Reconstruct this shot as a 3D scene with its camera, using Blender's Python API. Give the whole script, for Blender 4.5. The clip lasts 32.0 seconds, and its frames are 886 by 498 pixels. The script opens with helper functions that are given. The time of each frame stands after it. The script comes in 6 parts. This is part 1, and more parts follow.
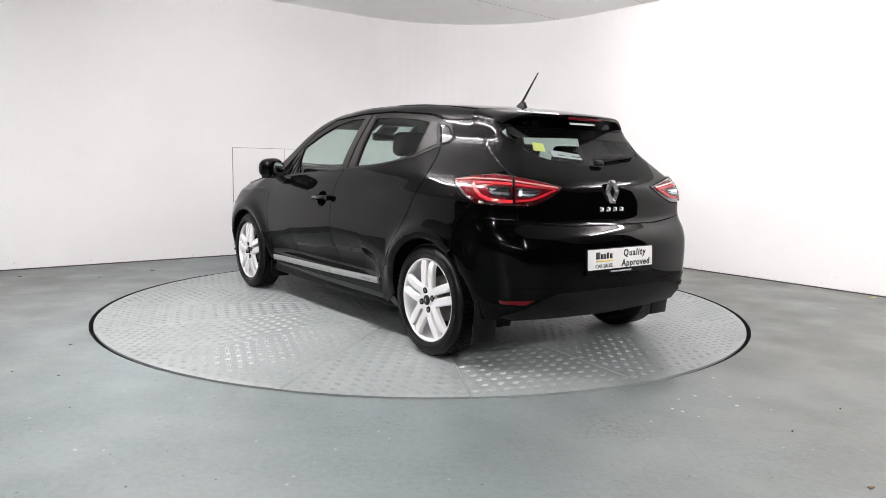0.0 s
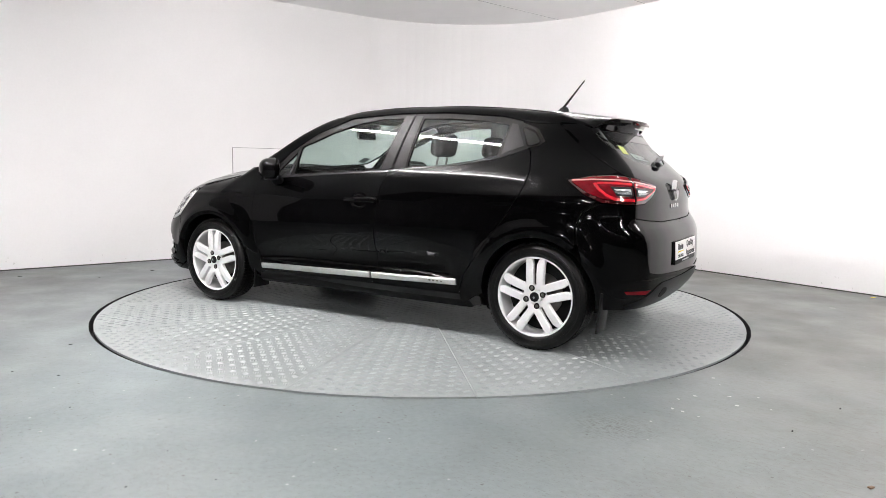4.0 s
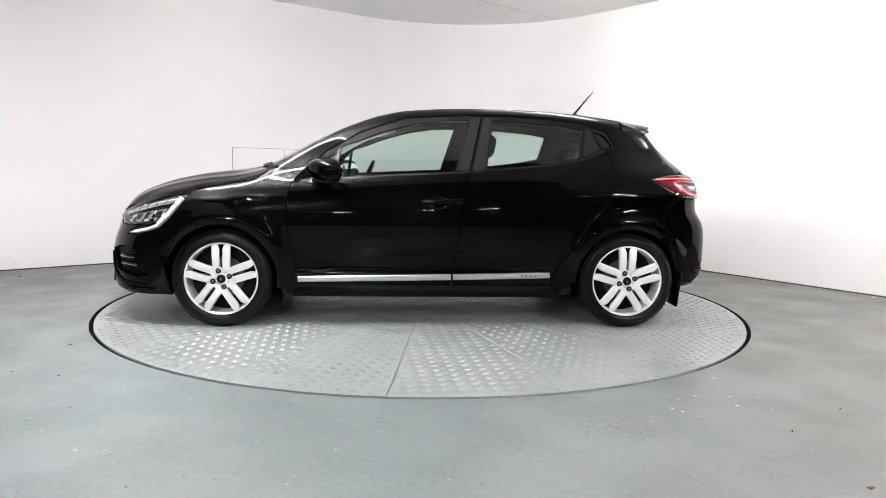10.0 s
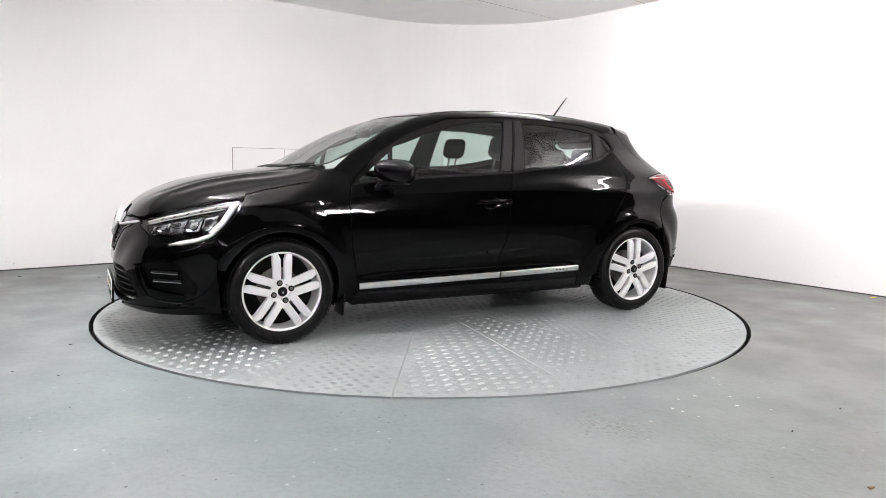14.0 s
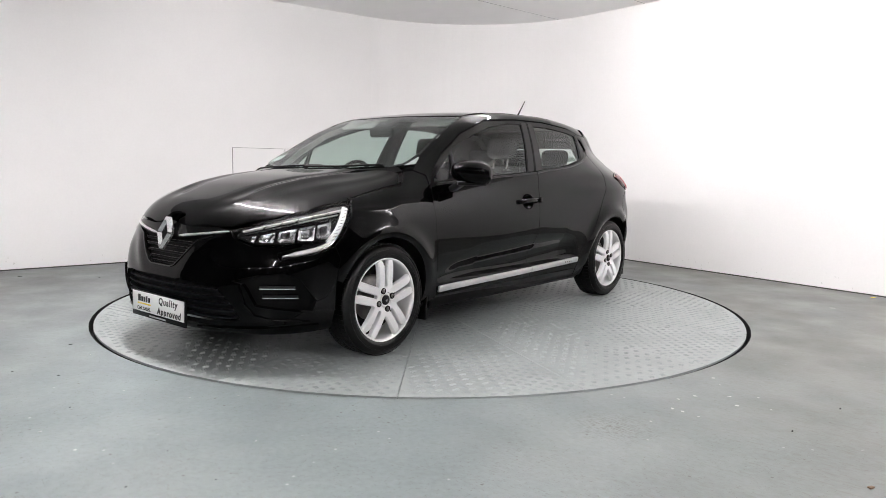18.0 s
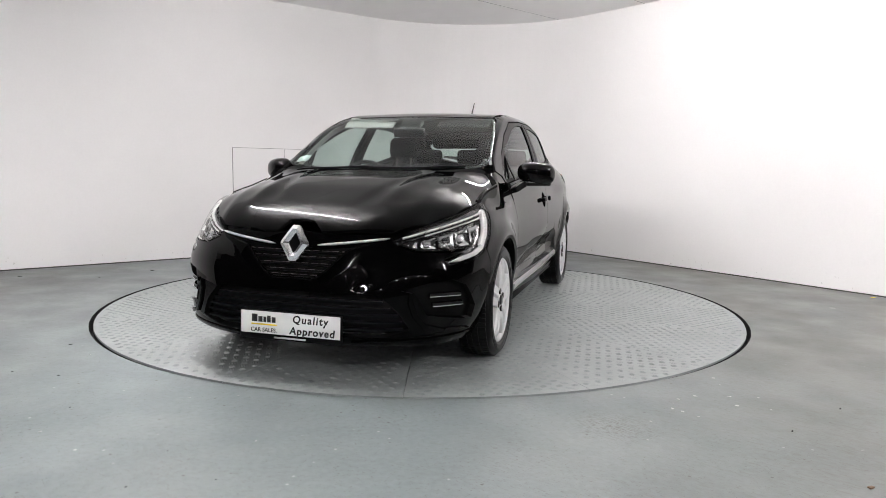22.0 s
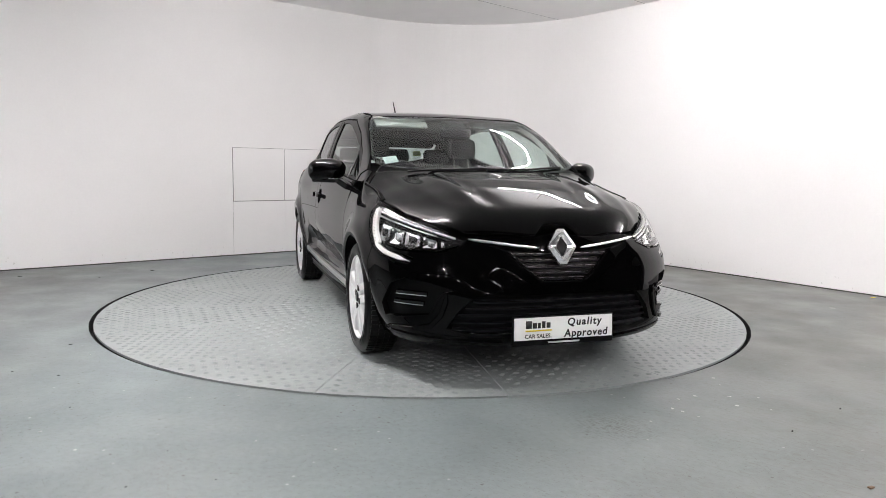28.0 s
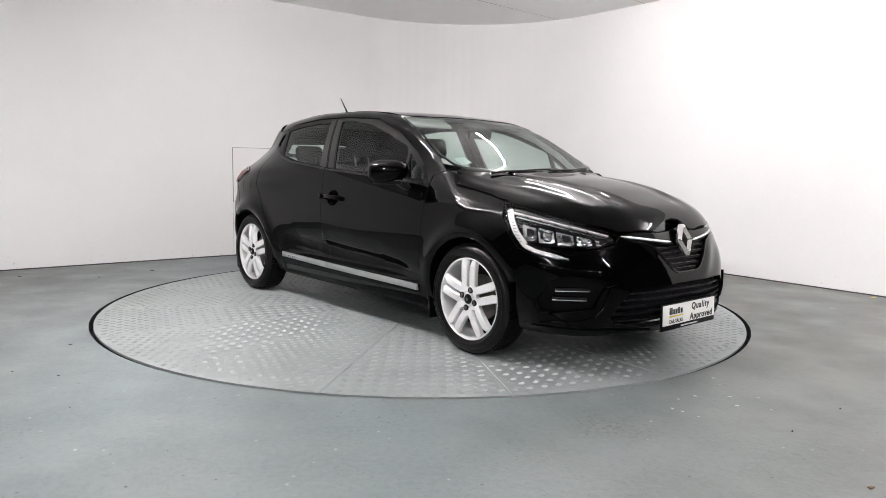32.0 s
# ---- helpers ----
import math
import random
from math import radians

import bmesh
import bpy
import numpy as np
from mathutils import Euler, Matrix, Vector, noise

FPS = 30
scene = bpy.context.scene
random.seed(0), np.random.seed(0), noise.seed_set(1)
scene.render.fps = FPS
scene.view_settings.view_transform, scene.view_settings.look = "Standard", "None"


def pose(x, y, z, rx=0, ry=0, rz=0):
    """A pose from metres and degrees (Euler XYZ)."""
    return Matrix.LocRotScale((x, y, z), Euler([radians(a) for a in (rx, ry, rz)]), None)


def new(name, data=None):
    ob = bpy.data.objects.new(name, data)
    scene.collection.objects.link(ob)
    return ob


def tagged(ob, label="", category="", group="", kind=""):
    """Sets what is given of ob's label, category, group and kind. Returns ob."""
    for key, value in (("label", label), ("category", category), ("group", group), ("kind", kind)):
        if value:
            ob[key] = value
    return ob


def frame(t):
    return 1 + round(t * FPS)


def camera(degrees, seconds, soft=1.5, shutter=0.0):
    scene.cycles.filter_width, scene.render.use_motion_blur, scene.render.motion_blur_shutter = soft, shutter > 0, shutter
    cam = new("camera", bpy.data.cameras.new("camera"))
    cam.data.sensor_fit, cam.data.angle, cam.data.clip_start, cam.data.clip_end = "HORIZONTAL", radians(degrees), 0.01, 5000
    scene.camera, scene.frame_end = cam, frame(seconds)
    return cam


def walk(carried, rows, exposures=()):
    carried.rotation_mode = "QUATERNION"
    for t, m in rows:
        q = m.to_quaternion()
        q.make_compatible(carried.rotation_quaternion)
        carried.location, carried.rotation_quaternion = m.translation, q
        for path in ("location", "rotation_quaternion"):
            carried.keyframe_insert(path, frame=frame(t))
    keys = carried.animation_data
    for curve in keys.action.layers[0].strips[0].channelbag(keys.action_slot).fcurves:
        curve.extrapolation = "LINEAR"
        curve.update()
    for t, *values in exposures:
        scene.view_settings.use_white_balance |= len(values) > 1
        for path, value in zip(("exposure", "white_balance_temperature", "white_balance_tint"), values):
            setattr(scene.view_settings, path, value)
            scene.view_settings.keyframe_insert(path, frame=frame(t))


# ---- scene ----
cam = camera(63.28, 32.0, soft=0.65)
# a fixed tripod 5.4 m from the middle of the turntable, at a height of 1.04 m
TABLE_R, SPIN, SPIN_START = 2.264, 5.7798, 124.772
STAND = pose(0, -5.3862, 1.0357, 0, 0, -1.4578) @ pose(0, 0, 0, 90 - 6.677) @ pose(0, 0, 0, 0, 0, 0.9894)
walk(cam, [(0.0, STAND), (32.0, STAND)], exposures=[(0.0, 0.14), (2.0, 0.23), (6.0, 0.24), (14.0, 0.26), (17.0, 0.22), (19.0, 0.0), (24.0, -0.07), (32.0, -0.06)])

# ---- light ----
world = bpy.data.worlds.new("world")
scene.world = world
world.use_nodes = True
world.node_tree.nodes["Background"].inputs[0].default_value = (0.004, 0.0042, 0.0044, 1)
world.node_tree.nodes["Background"].inputs[1].default_value = 1.0
CEILING = 2.8


def strip_lamp(a, b, glow, width=0.08, height=0.035, z=2.62):
    """A long glowing batten hung under the ceiling from a to b."""
    m = bpy.data.materials.new("lamp_diffuser")
    m.use_nodes = True
    n = m.node_tree.nodes["Principled BSDF"]
    n.inputs["Base Color"].default_value = (0.8, 0.8, 0.8, 1)
    n.inputs["Emission Color"].default_value, n.inputs["Emission Strength"].default_value = (1.0, 0.952, 0.957, 1), glow
    a, b = Vector((*a, z)), Vector((*b, z))
    d = b - a
    bm = bmesh.new()
    bmesh.ops.create_cube(bm, size=1.0)
    bmesh.ops.scale(bm, vec=(d.length, width, height), verts=bm.verts)
    bmesh.ops.bevel(bm, geom=list(bm.edges), offset=min(0.01, height * 0.3), segments=2, affect="EDGES")
    me = bpy.data.meshes.new("strip_lamp")
    bm.to_mesh(me)
    bm.free()
    me.materials.append(m)
    ob = new("strip_lamp", me)
    ob.matrix_world = Matrix.Translation((a + b) / 2) @ Matrix.Rotation(math.atan2(d.y, d.x), 4, "Z")
    hung = new("hanger", bpy.data.meshes.new("hanger"))
    hung.data.from_pydata([(x, y, zz) for zz in (0.0, CEILING - z) for x in (-0.004, 0.004) for y in (-0.004, 0.004)], [], [(0, 1, 5, 4), (1, 3, 7, 5), (3, 2, 6, 7), (2, 0, 4, 6)])
    hung.parent = ob
    return tagged(ob, "long white strip lamp hung under the ceiling", "lamp", group="studio strip lamps")


GLOW = 400.0
strip_lamp((0.80, 1.22), (1.72, 0.02), GLOW * 0.64, width=0.02, height=0.017, z=2.54)
strip_lamp((-2.10, -0.45), (-0.80, -2.12), GLOW * 1.75, width=0.02, height=0.017, z=2.54)
strip_lamp((3.65, -0.75), (4.35, -1.75), GLOW * 0.38, width=0.05)
strip_lamp((2.75, -4.2), (4.3, -5.6), GLOW * 1.9, width=0.032, height=0.022)
strip_lamp((-1.5, -5.5), (-2.25, -8.1), GLOW * 3.2, width=0.02, height=0.017)
# short lamps far back in the hall
for x, y in ((-5.2, -8.9), (-3.9, -9.3), (-2.6, -8.7), (-1.1, -9.4), (0.6, -8.9), (1.9, -9.4), (3.3, -8.8), (4.7, -9.3)):
    strip_lamp((x - 0.16, y), (x + 0.16, y + 0.1), GLOW * 0.35, width=0.036, height=0.03, z=2.3)
# ---- the car's body as a surface: outside where body(x, y, z) > 0 ----
def smooth_line(points, s=0.03, lo=-2.6, hi=2.8):
    """A line through the points, rounded over s metres, as a function."""
    xs = np.arange(lo, hi, 0.004)
    a = np.array(sorted(points))
    ys = np.interp(xs, a[:, 0], a[:, 1])
    ys[xs < a[0, 0]] += (xs[xs < a[0, 0]] - a[0, 0]) * (a[1, 1] - a[0, 1]) / (a[1, 0] - a[0, 0])
    ys[xs > a[-1, 0]] += (xs[xs > a[-1, 0]] - a[-1, 0]) * (a[-1, 1] - a[-2, 1]) / (a[-1, 0] - a[-2, 0])
    n = int(4 * s / 0.004)
    w = np.exp(-0.5 * (np.arange(-n, n + 1) * 0.004 / s) ** 2)
    pad = np.concatenate([ys[0] + (ys[1] - ys[0]) * np.arange(-n, 0), ys, ys[-1] + (ys[-1] - ys[-2]) * np.arange(1, n + 1)])
    ys = np.convolve(pad, w / w.sum(), "valid")
    return lambda v: np.interp(v, xs, ys)


def step(v, a, b):
    t = np.clip((v - a) / (b - a), 0, 1)
    return t * t * (3 - 2 * t)


def smax(a, b, k):
    h = np.maximum(k - np.abs(a - b), 0) / k
    return np.maximum(a, b) + h * h * k * 0.25


ridge = smooth_line([(2.3, 0.613), (2.14, 0.720), (2.05, 0.766), (1.9, 0.843), (1.686, 0.920), (1.472, 0.963), (1.26, 0.987), (1.12, 1.009), (1.04, 1.050), (0.92, 1.113), (0.79, 1.185), (0.627, 1.266), (0.418, 1.346), (0.211, 1.391), (0, 1.411), (-0.2, 1.421), (-0.61, 1.423), (-0.82, 1.415), (-1.025, 1.400), (-1.23, 1.381), (-1.435, 1.355), (-1.6, 1.328), (-1.9, 1.264)], 0.05)
sweep = smooth_line([(-2, -0.003), (-0.5, -0.071), (0, 0.018), (0.35, 0.177), (1.1, 0.154), (1.4, -0.001), (2.5, 0.042)], 0.06)
crown = smooth_line([(-2, 0.124), (-1, 0.089), (0, 0.074), (0.5, 0.045), (1, 0.026), (1.3, 0.053), (1.7, 0.043), (2.5, 0.066)], 0.08)
falling = smooth_line([(-2, 0.012), (-1, -0.062), (0, -0.079), (0.5, -0.072), (1, 0.046), (1.3, 0.176), (1.7, 0.286), (2.5, 0.397)], 0.08)
flank = smooth_line([(0.05, 0.619), (0.15, 0.735), (0.2, 0.782), (0.28, 0.818), (0.36, 0.833), (0.44, 0.843), (0.52, 0.854), (0.6, 0.859), (0.68, 0.859), (0.76, 0.852), (0.84, 0.837), (0.9, 0.822), (0.95, 0.804), (0.985, 0.784), (1.05, 0.747), (1.15, 0.704), (1.25, 0.666), (1.33, 0.629), (1.4, 0.584), (1.6, 0.417)], 0.02)
belt = smooth_line([(2, 0.893), (1, 0.915), (0.5, 0.948), (-0.2, 0.993), (-0.7, 1.017), (-1.1, 1.020), (-1.5, 0.974), (-2, 0.969)], 0.1)
plan = smooth_line([(2.4, -0.125), (1.9, -0.059), (1.6, -0.023), (1.3, -0.018), (0.9, -0.031), (0, -0.014), (-0.8, -0.014), (-1.3, -0.013), (-1.55, -0.036), (-1.8, -0.109), (-2.2, -0.251)], 0.1)
upper = smooth_line([(2, -0.061), (1, -0.022), (0.8, -0.016), (0.5, -0.006), (0, 0.007), (-0.8, -0.022), (-1.2, -0.074), (-1.5, -0.134), (-1.8, -0.184)], 0.1)
nose = smooth_line([(0.1, 1.959), (0.16, 2.053), (0.2, 2.108), (0.24, 2.133), (0.35, 2.140), (0.45, 2.134), (0.55, 2.114), (0.65, 2.080), (0.72, 2.045), (0.78, 2.010), (0.85, 1.960), (1, 1.839), (1.4, 1.498)], 0.02)
noser = smooth_line([(0.1, 0.695), (0.45, 0.626), (0.55, 0.602), (0.7, 0.753), (0.8, 0.752), (1.2, 0.802)], 0.04)
tail = smooth_line([(0.15, -1.700), (0.22, -1.802), (0.28, -1.864), (0.34, -1.907), (0.42, -1.919), (0.55, -1.918), (0.63, -1.913), (0.69, -1.892), (0.735, -1.858), (0.76, -1.846), (0.86, -1.842), (0.93, -1.829), (0.97, -1.806), (1.03, -1.743), (1.13, -1.630), (1.2, -1.567), (1.27, -1.512), (1.36, -1.436), (1.5, -1.295)], 0.014)


def side(x, z):
    """Half the body's width."""
    lift = (belt(x) - 0.985) * step(z, 0.62, 0.92)
    w = flank(z - lift) + plan(x) + upper(x) * step(z - belt(x), -0.06, 0.2)
    for hub in (1.2915, -1.2915):
        r = np.hypot(x - hub, z - 0.305)
        w = w + (0.022 if hub > 0 else 0.026) * np.exp(-((r - 0.375) / 0.055) ** 2) * step(z, 0.22, 0.5)
    # the scoop low in the doors and the shoulder crease above the rear wheel
    w = w - 0.026 * np.exp(-((z - 0.42 - 0.05 * (0.1 - x)) / 0.062) ** 2) * step(x, -0.9, -0.6) * step(-x, -0.9, -0.6)
    w = w + 0.012 * np.exp(-((z - 0.86) / 0.05) ** 2) * step(-x, 0.5, 1.1)
    return w


def body(x, y, z):
    y = np.abs(y)
    top = z - (ridge(x + sweep(x) * y * y) - crown(x) * y * y - falling(x) * y ** 4
               + 0.012 * np.exp(-((y - 0.42 - 0.1 * (1.2 - x)) / 0.05) ** 2) * step(x, 1.1, 1.3) * step(-x, -2.0, -1.75))
    f = smax(y - side(x, z), top * 0.9, 0.07 - 0.03 * step(x, 0.0, 0.4) + 0.08 * step(x, 0.95, 1.35))
    f = smax(f, (x - nose(z) + noser(z) * y ** 3) * 0.8, 0.05 + 0.05 * step(y, 0.3, 0.7))
    f = smax(f, (tail(z) + 0.2 * y ** 3 - x) * 0.8, 0.03 + 0.09 * step(y, 0.35, 0.7))
    return smax(f, 0.165 - z, 0.04)


def meet(o, w, far=1.6):
    """Where rays from inside leave the body: origins o, ways w (n x 3)."""
    d = np.linspace(far, 0, 81)[:, None]
    f = body(*(o[None] + d[..., None] * w[None]).transpose(2, 0, 1))
    inside = f < 0
    i = np.argmax(inside, 0)
    i = np.where(inside.any(0), np.maximum(i, 1), 80)
    lo, hi = d[i, 0], d[i - 1, 0]
    for _ in range(26):
        m = (lo + hi) / 2
        out = body(*(o + m[:, None] * w).T) > 0
        lo, hi = np.where(out, lo, m), np.where(out, m, hi)
    return o + lo[:, None] * w


def normals(p, e=0.004):
    g = np.stack([body(*(p + v).T) - body(*(p - v).T) for v in np.eye(3) * e], 1)
    return g / np.maximum(np.linalg.norm(g, axis=1), 1e-9)[:, None]


HALF, BEND, ROUND = 1.0, 0.8, 0.8 * math.pi / 2
FRONT, REAR = HALF + ROUND, -HALF - ROUND


def wrap(q):
    """Round the body: s runs along the left side (s = x up to HALF), bends over the front and the rear, and comes back along the right."""
    q = np.asarray(q, float)
    s, z = q[:, 0], q[:, 1]
    flip = np.where(s > FRONT, -1.0, np.where(s < REAR, -1.0, 1.0))
    s = np.where(s > FRONT, 2 * FRONT - s, np.where(s < REAR, 2 * REAR - s, s))
    th = (np.maximum(np.abs(s) - HALF, 0)) / BEND * np.sign(s)
    o = np.stack([np.clip(s, -HALF, HALF), 0 * s, z], 1)
    return meet(o, np.stack([np.sin(th), flip * np.cos(th), 0 * s], 1))


def unwrap(p):
    p = np.asarray(p, float)
    x, y, z = p.T
    th = np.arctan2(np.maximum(np.abs(x) - HALF, 0), np.abs(y))
    s = np.where(np.abs(x) > HALF, np.sign(x) * (HALF + BEND * th), x)
    s = np.where(y < 0, np.where(x > 0, 2 * FRONT - s, 2 * REAR - s), s)
    return np.stack([s, z], 1)


def above(q):
    """From above: q is (x, y)."""
    q = np.asarray(q, float)
    n = len(q)
    return meet(np.stack([q[:, 0], q[:, 1], np.full(n, 0.3)], 1), np.tile([0.0, 0, 1], (n, 1)))


def abeam(q):
    """From the left side: q is (x, z)."""
    q = np.asarray(q, float)
    n = len(q)
    return meet(np.stack([q[:, 0], 0 * q[:, 0], q[:, 1]], 1), np.tile([0.0, 1, 0], (n, 1)))


# ---- materials ----
def surface(name, rgb, rough, metal=0.0, coat=0.0, grain=None, stains=None, bump=None, spec=0.5, coat_ior=1.5):
    """A Principled surface. grain and stains: (scale, share of the colour lost); bump: (scale, strength)."""
    m = bpy.data.materials.new(name)
    m.use_nodes = True
    nt = m.node_tree
    b = nt.nodes["Principled BSDF"]
    b.inputs["Roughness"].default_value, b.inputs["Metallic"].default_value = rough, metal
    b.inputs["Coat Weight"].default_value, b.inputs["Coat Roughness"].default_value = coat, 0.02
    b.inputs["Coat IOR"].default_value = coat_ior
    b.inputs["Specular IOR Level"].default_value = spec
    b.inputs["Base Color"].default_value = (*rgb, 1)
    where = nt.nodes.new("ShaderNodeTexCoord").outputs["Object"]
    last = None
    for item in (grain, stains):
        if not item:
            continue
        n = nt.nodes.new("ShaderNodeTexNoise")
        n.inputs["Scale"].default_value, n.inputs["Detail"].default_value = item[0], 5
        nt.links.new(where, n.inputs["Vector"])
        ramp = nt.nodes.new("ShaderNodeMapRange")
        ramp.inputs["From Min"].default_value, ramp.inputs["From Max"].default_value = 0.3, 0.7
        ramp.inputs["To Min"].default_value, ramp.inputs["To Max"].default_value = 1 - item[1], 1.0
        nt.links.new(n.outputs["Fac"], ramp.inputs["Value"])
        mix = nt.nodes.new("ShaderNodeMix")
        mix.data_type, mix.blend_type = "RGBA", "MULTIPLY"
        mix.inputs["Factor"].default_value = 1.0
        if last:
            nt.links.new(last, mix.inputs["A"])
        else:
            mix.inputs["A"].default_value = (*rgb, 1)
        nt.links.new(ramp.outputs["Result"], mix.inputs["B"])
        last = mix.outputs["Result"]
    if last:
        nt.links.new(last, b.inputs["Base Color"])
    if bump:
        n = nt.nodes.new("ShaderNodeTexNoise")
        n.inputs["Scale"].default_value, n.inputs["Detail"].default_value = bump[0], 3
        nt.links.new(where, n.inputs["Vector"])
        bp = nt.nodes.new("ShaderNodeBump")
        bp.inputs["Strength"].default_value, bp.inputs["Distance"].default_value = bump[1], 0.002
        nt.links.new(n.outputs["Fac"], bp.inputs["Height"])
        nt.links.new(bp.outputs["Normal"], b.inputs["Normal"])
    return m


def glass(name, tint, gloss_share=0.05):
    """A thin pane: tinted see-through with the gloss of glass."""
    m = bpy.data.materials.new(name)
    m.use_nodes = True
    nt = m.node_tree
    nt.nodes.clear()
    out = nt.nodes.new("ShaderNodeOutputMaterial")
    mix = nt.nodes.new("ShaderNodeMixShader")
    clear = nt.nodes.new("ShaderNodeBsdfTransparent")
    gloss = nt.nodes.new("ShaderNodeBsdfGlossy")
    clear.inputs["Color"].default_value = (*tint, 1)
    gloss.inputs["Roughness"].default_value = 0.01
    facing = nt.nodes.new("ShaderNodeLayerWeight")
    facing.inputs["Blend"].default_value = 0.5
    power = nt.nodes.new("ShaderNodeMath")
    power.operation, power.inputs[1].default_value = "POWER", 5.0
    scale = nt.nodes.new("ShaderNodeMath")
    scale.operation, scale.inputs[1].default_value, scale.inputs[2].default_value = "MULTIPLY_ADD", 0.9, gloss_share
    nt.links.new(facing.outputs["Facing"], power.inputs[0])
    nt.links.new(power.outputs[0], scale.inputs[0])
    nt.links.new(scale.outputs[0], mix.inputs[0])
    nt.links.new(clear.outputs[0], mix.inputs[1])
    nt.links.new(gloss.outputs[0], mix.inputs[2])
    nt.links.new(mix.outputs[0], out.inputs["Surface"])
    return m


RUB = (0.77, -2.61)


def painted_floor():
    """Grey-green floor paint, scuffed and speckled, with a worn sheen."""
    m = surface("floor_paint", (0.196, 0.230, 0.237), 0.42, grain=(38.0, 0.15), stains=(0.9, 0.24), bump=(50.0, 0.25))
    nt = m.node_tree
    b = nt.nodes["Principled BSDF"]
    where = nt.nodes.new("ShaderNodeTexCoord").outputs["Object"]

    def field(kind, scale, lo, hi, stretch=(1, 1, 1), turn=0.0, detail=4):
        mp = nt.nodes.new("ShaderNodeMapping")
        mp.vector_type = "TEXTURE"
        mp.inputs["Scale"].default_value = [1 / c for c in stretch]
        mp.inputs["Rotation"].default_value = (0, 0, turn)
        nt.links.new(where, mp.inputs["Vector"])
        n = nt.nodes.new(kind)
        n.inputs["Scale"].default_value = scale
        if kind == "ShaderNodeTexNoise":
            n.inputs["Detail"].default_value = detail
        nt.links.new(mp.outputs[0], n.inputs["Vector"])
        r = nt.nodes.new("ShaderNodeMapRange")
        r.inputs["From Min"].default_value, r.inputs["From Max"].default_value = lo, hi
        nt.links.new(n.outputs["Distance" if kind == "ShaderNodeTexVoronoi" else "Fac"], r.inputs["Value"])
        return r.outputs["Result"]

    def times(a, c):
        n = nt.nodes.new("ShaderNodeMath")
        n.operation = "MULTIPLY"
        nt.links.new(a, n.inputs[0])
        if isinstance(c, float):
            n.inputs[1].default_value = c
        else:
            nt.links.new(c, n.inputs[1])
        return n.outputs[0]

    def over(base, fac, rgb):
        n = nt.nodes.new("ShaderNodeMix")
        n.data_type = "RGBA"
        nt.links.new(fac, n.inputs["Factor"])
        nt.links.new(base, n.inputs["A"])
        n.inputs["B"].default_value = (*rgb, 1)
        return n.outputs["Result"]

    col = b.inputs["Base Color"].links[0].from_socket
    # long faint scuffs, short dark rubs in patches, chips down to the pale screed, dark grit
    col = over(col, times(field("ShaderNodeTexNoise", 9.0, 0.60, 0.80, (1, 7, 1), -0.7), 0.40), (0.13, 0.135, 0.12))
    col = over(col, times(times(field("ShaderNodeTexNoise", 26.0, 0.60, 0.68, (1, 6, 1), -0.75), field("ShaderNodeTexNoise", 1.3, 0.55, 0.68)), 0.75), (0.05, 0.05, 0.045))
    col = over(col, times(times(field("ShaderNodeTexVoronoi", 12.0, 0.075, 0.055), field("ShaderNodeTexNoise", 3.0, 0.53, 0.58)), 0.40), (0.6, 0.61, 0.59))
    col = over(col, times(times(field("ShaderNodeTexVoronoi", 15.0, 0.095, 0.07), field("ShaderNodeTexNoise", 4.3, 0.46, 0.54)), 0.85), (0.05, 0.05, 0.045))
    # fine dark scratches all over, and one rubbed patch of tyre marks
    col = over(col, times(field("ShaderNodeTexNoise", 42.0, 0.63, 0.67, (1, 8, 1), -0.8), 0.90), (0.07, 0.07, 0.06))
    near = nt.nodes.new("ShaderNodeVectorMath")
    near.operation = "DISTANCE"
    near.inputs[1].default_value = (RUB[0], RUB[1], 0)
    nt.links.new(where, near.inputs[0])
    patch = nt.nodes.new("ShaderNodeMapRange")
    patch.inputs["From Min"].default_value, patch.inputs["From Max"].default_value = 0.22, 0.02
    nt.links.new(near.outputs["Value"], patch.inputs["Value"])
    col = over(col, times(times(patch.outputs["Result"], field("ShaderNodeTexNoise", 34.0, 0.50, 0.58, (1, 5, 1), -0.8)), 0.85), (0.04, 0.04, 0.035))
    # brown trodden-in dirt; the floor's dimming towards +X is in this colour too
    axes = nt.nodes.new("ShaderNodeSeparateXYZ")
    nt.links.new(where, axes.inputs[0])
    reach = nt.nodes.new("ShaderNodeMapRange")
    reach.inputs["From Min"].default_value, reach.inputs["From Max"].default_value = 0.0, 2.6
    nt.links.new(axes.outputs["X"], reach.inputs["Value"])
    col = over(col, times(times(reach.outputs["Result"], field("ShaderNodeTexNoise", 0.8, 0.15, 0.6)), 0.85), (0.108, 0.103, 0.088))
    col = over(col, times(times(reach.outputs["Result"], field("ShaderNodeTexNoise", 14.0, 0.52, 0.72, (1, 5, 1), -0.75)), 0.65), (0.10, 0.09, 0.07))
    # grey trodden grime in patches; carries the floor's dimming towards -X as well
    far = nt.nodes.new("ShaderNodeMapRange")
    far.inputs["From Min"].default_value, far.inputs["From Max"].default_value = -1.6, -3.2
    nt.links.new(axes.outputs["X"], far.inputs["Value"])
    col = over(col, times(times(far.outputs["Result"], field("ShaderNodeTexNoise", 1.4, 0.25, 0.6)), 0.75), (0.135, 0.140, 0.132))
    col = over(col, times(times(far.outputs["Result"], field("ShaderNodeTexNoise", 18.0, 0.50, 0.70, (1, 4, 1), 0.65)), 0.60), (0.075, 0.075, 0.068))
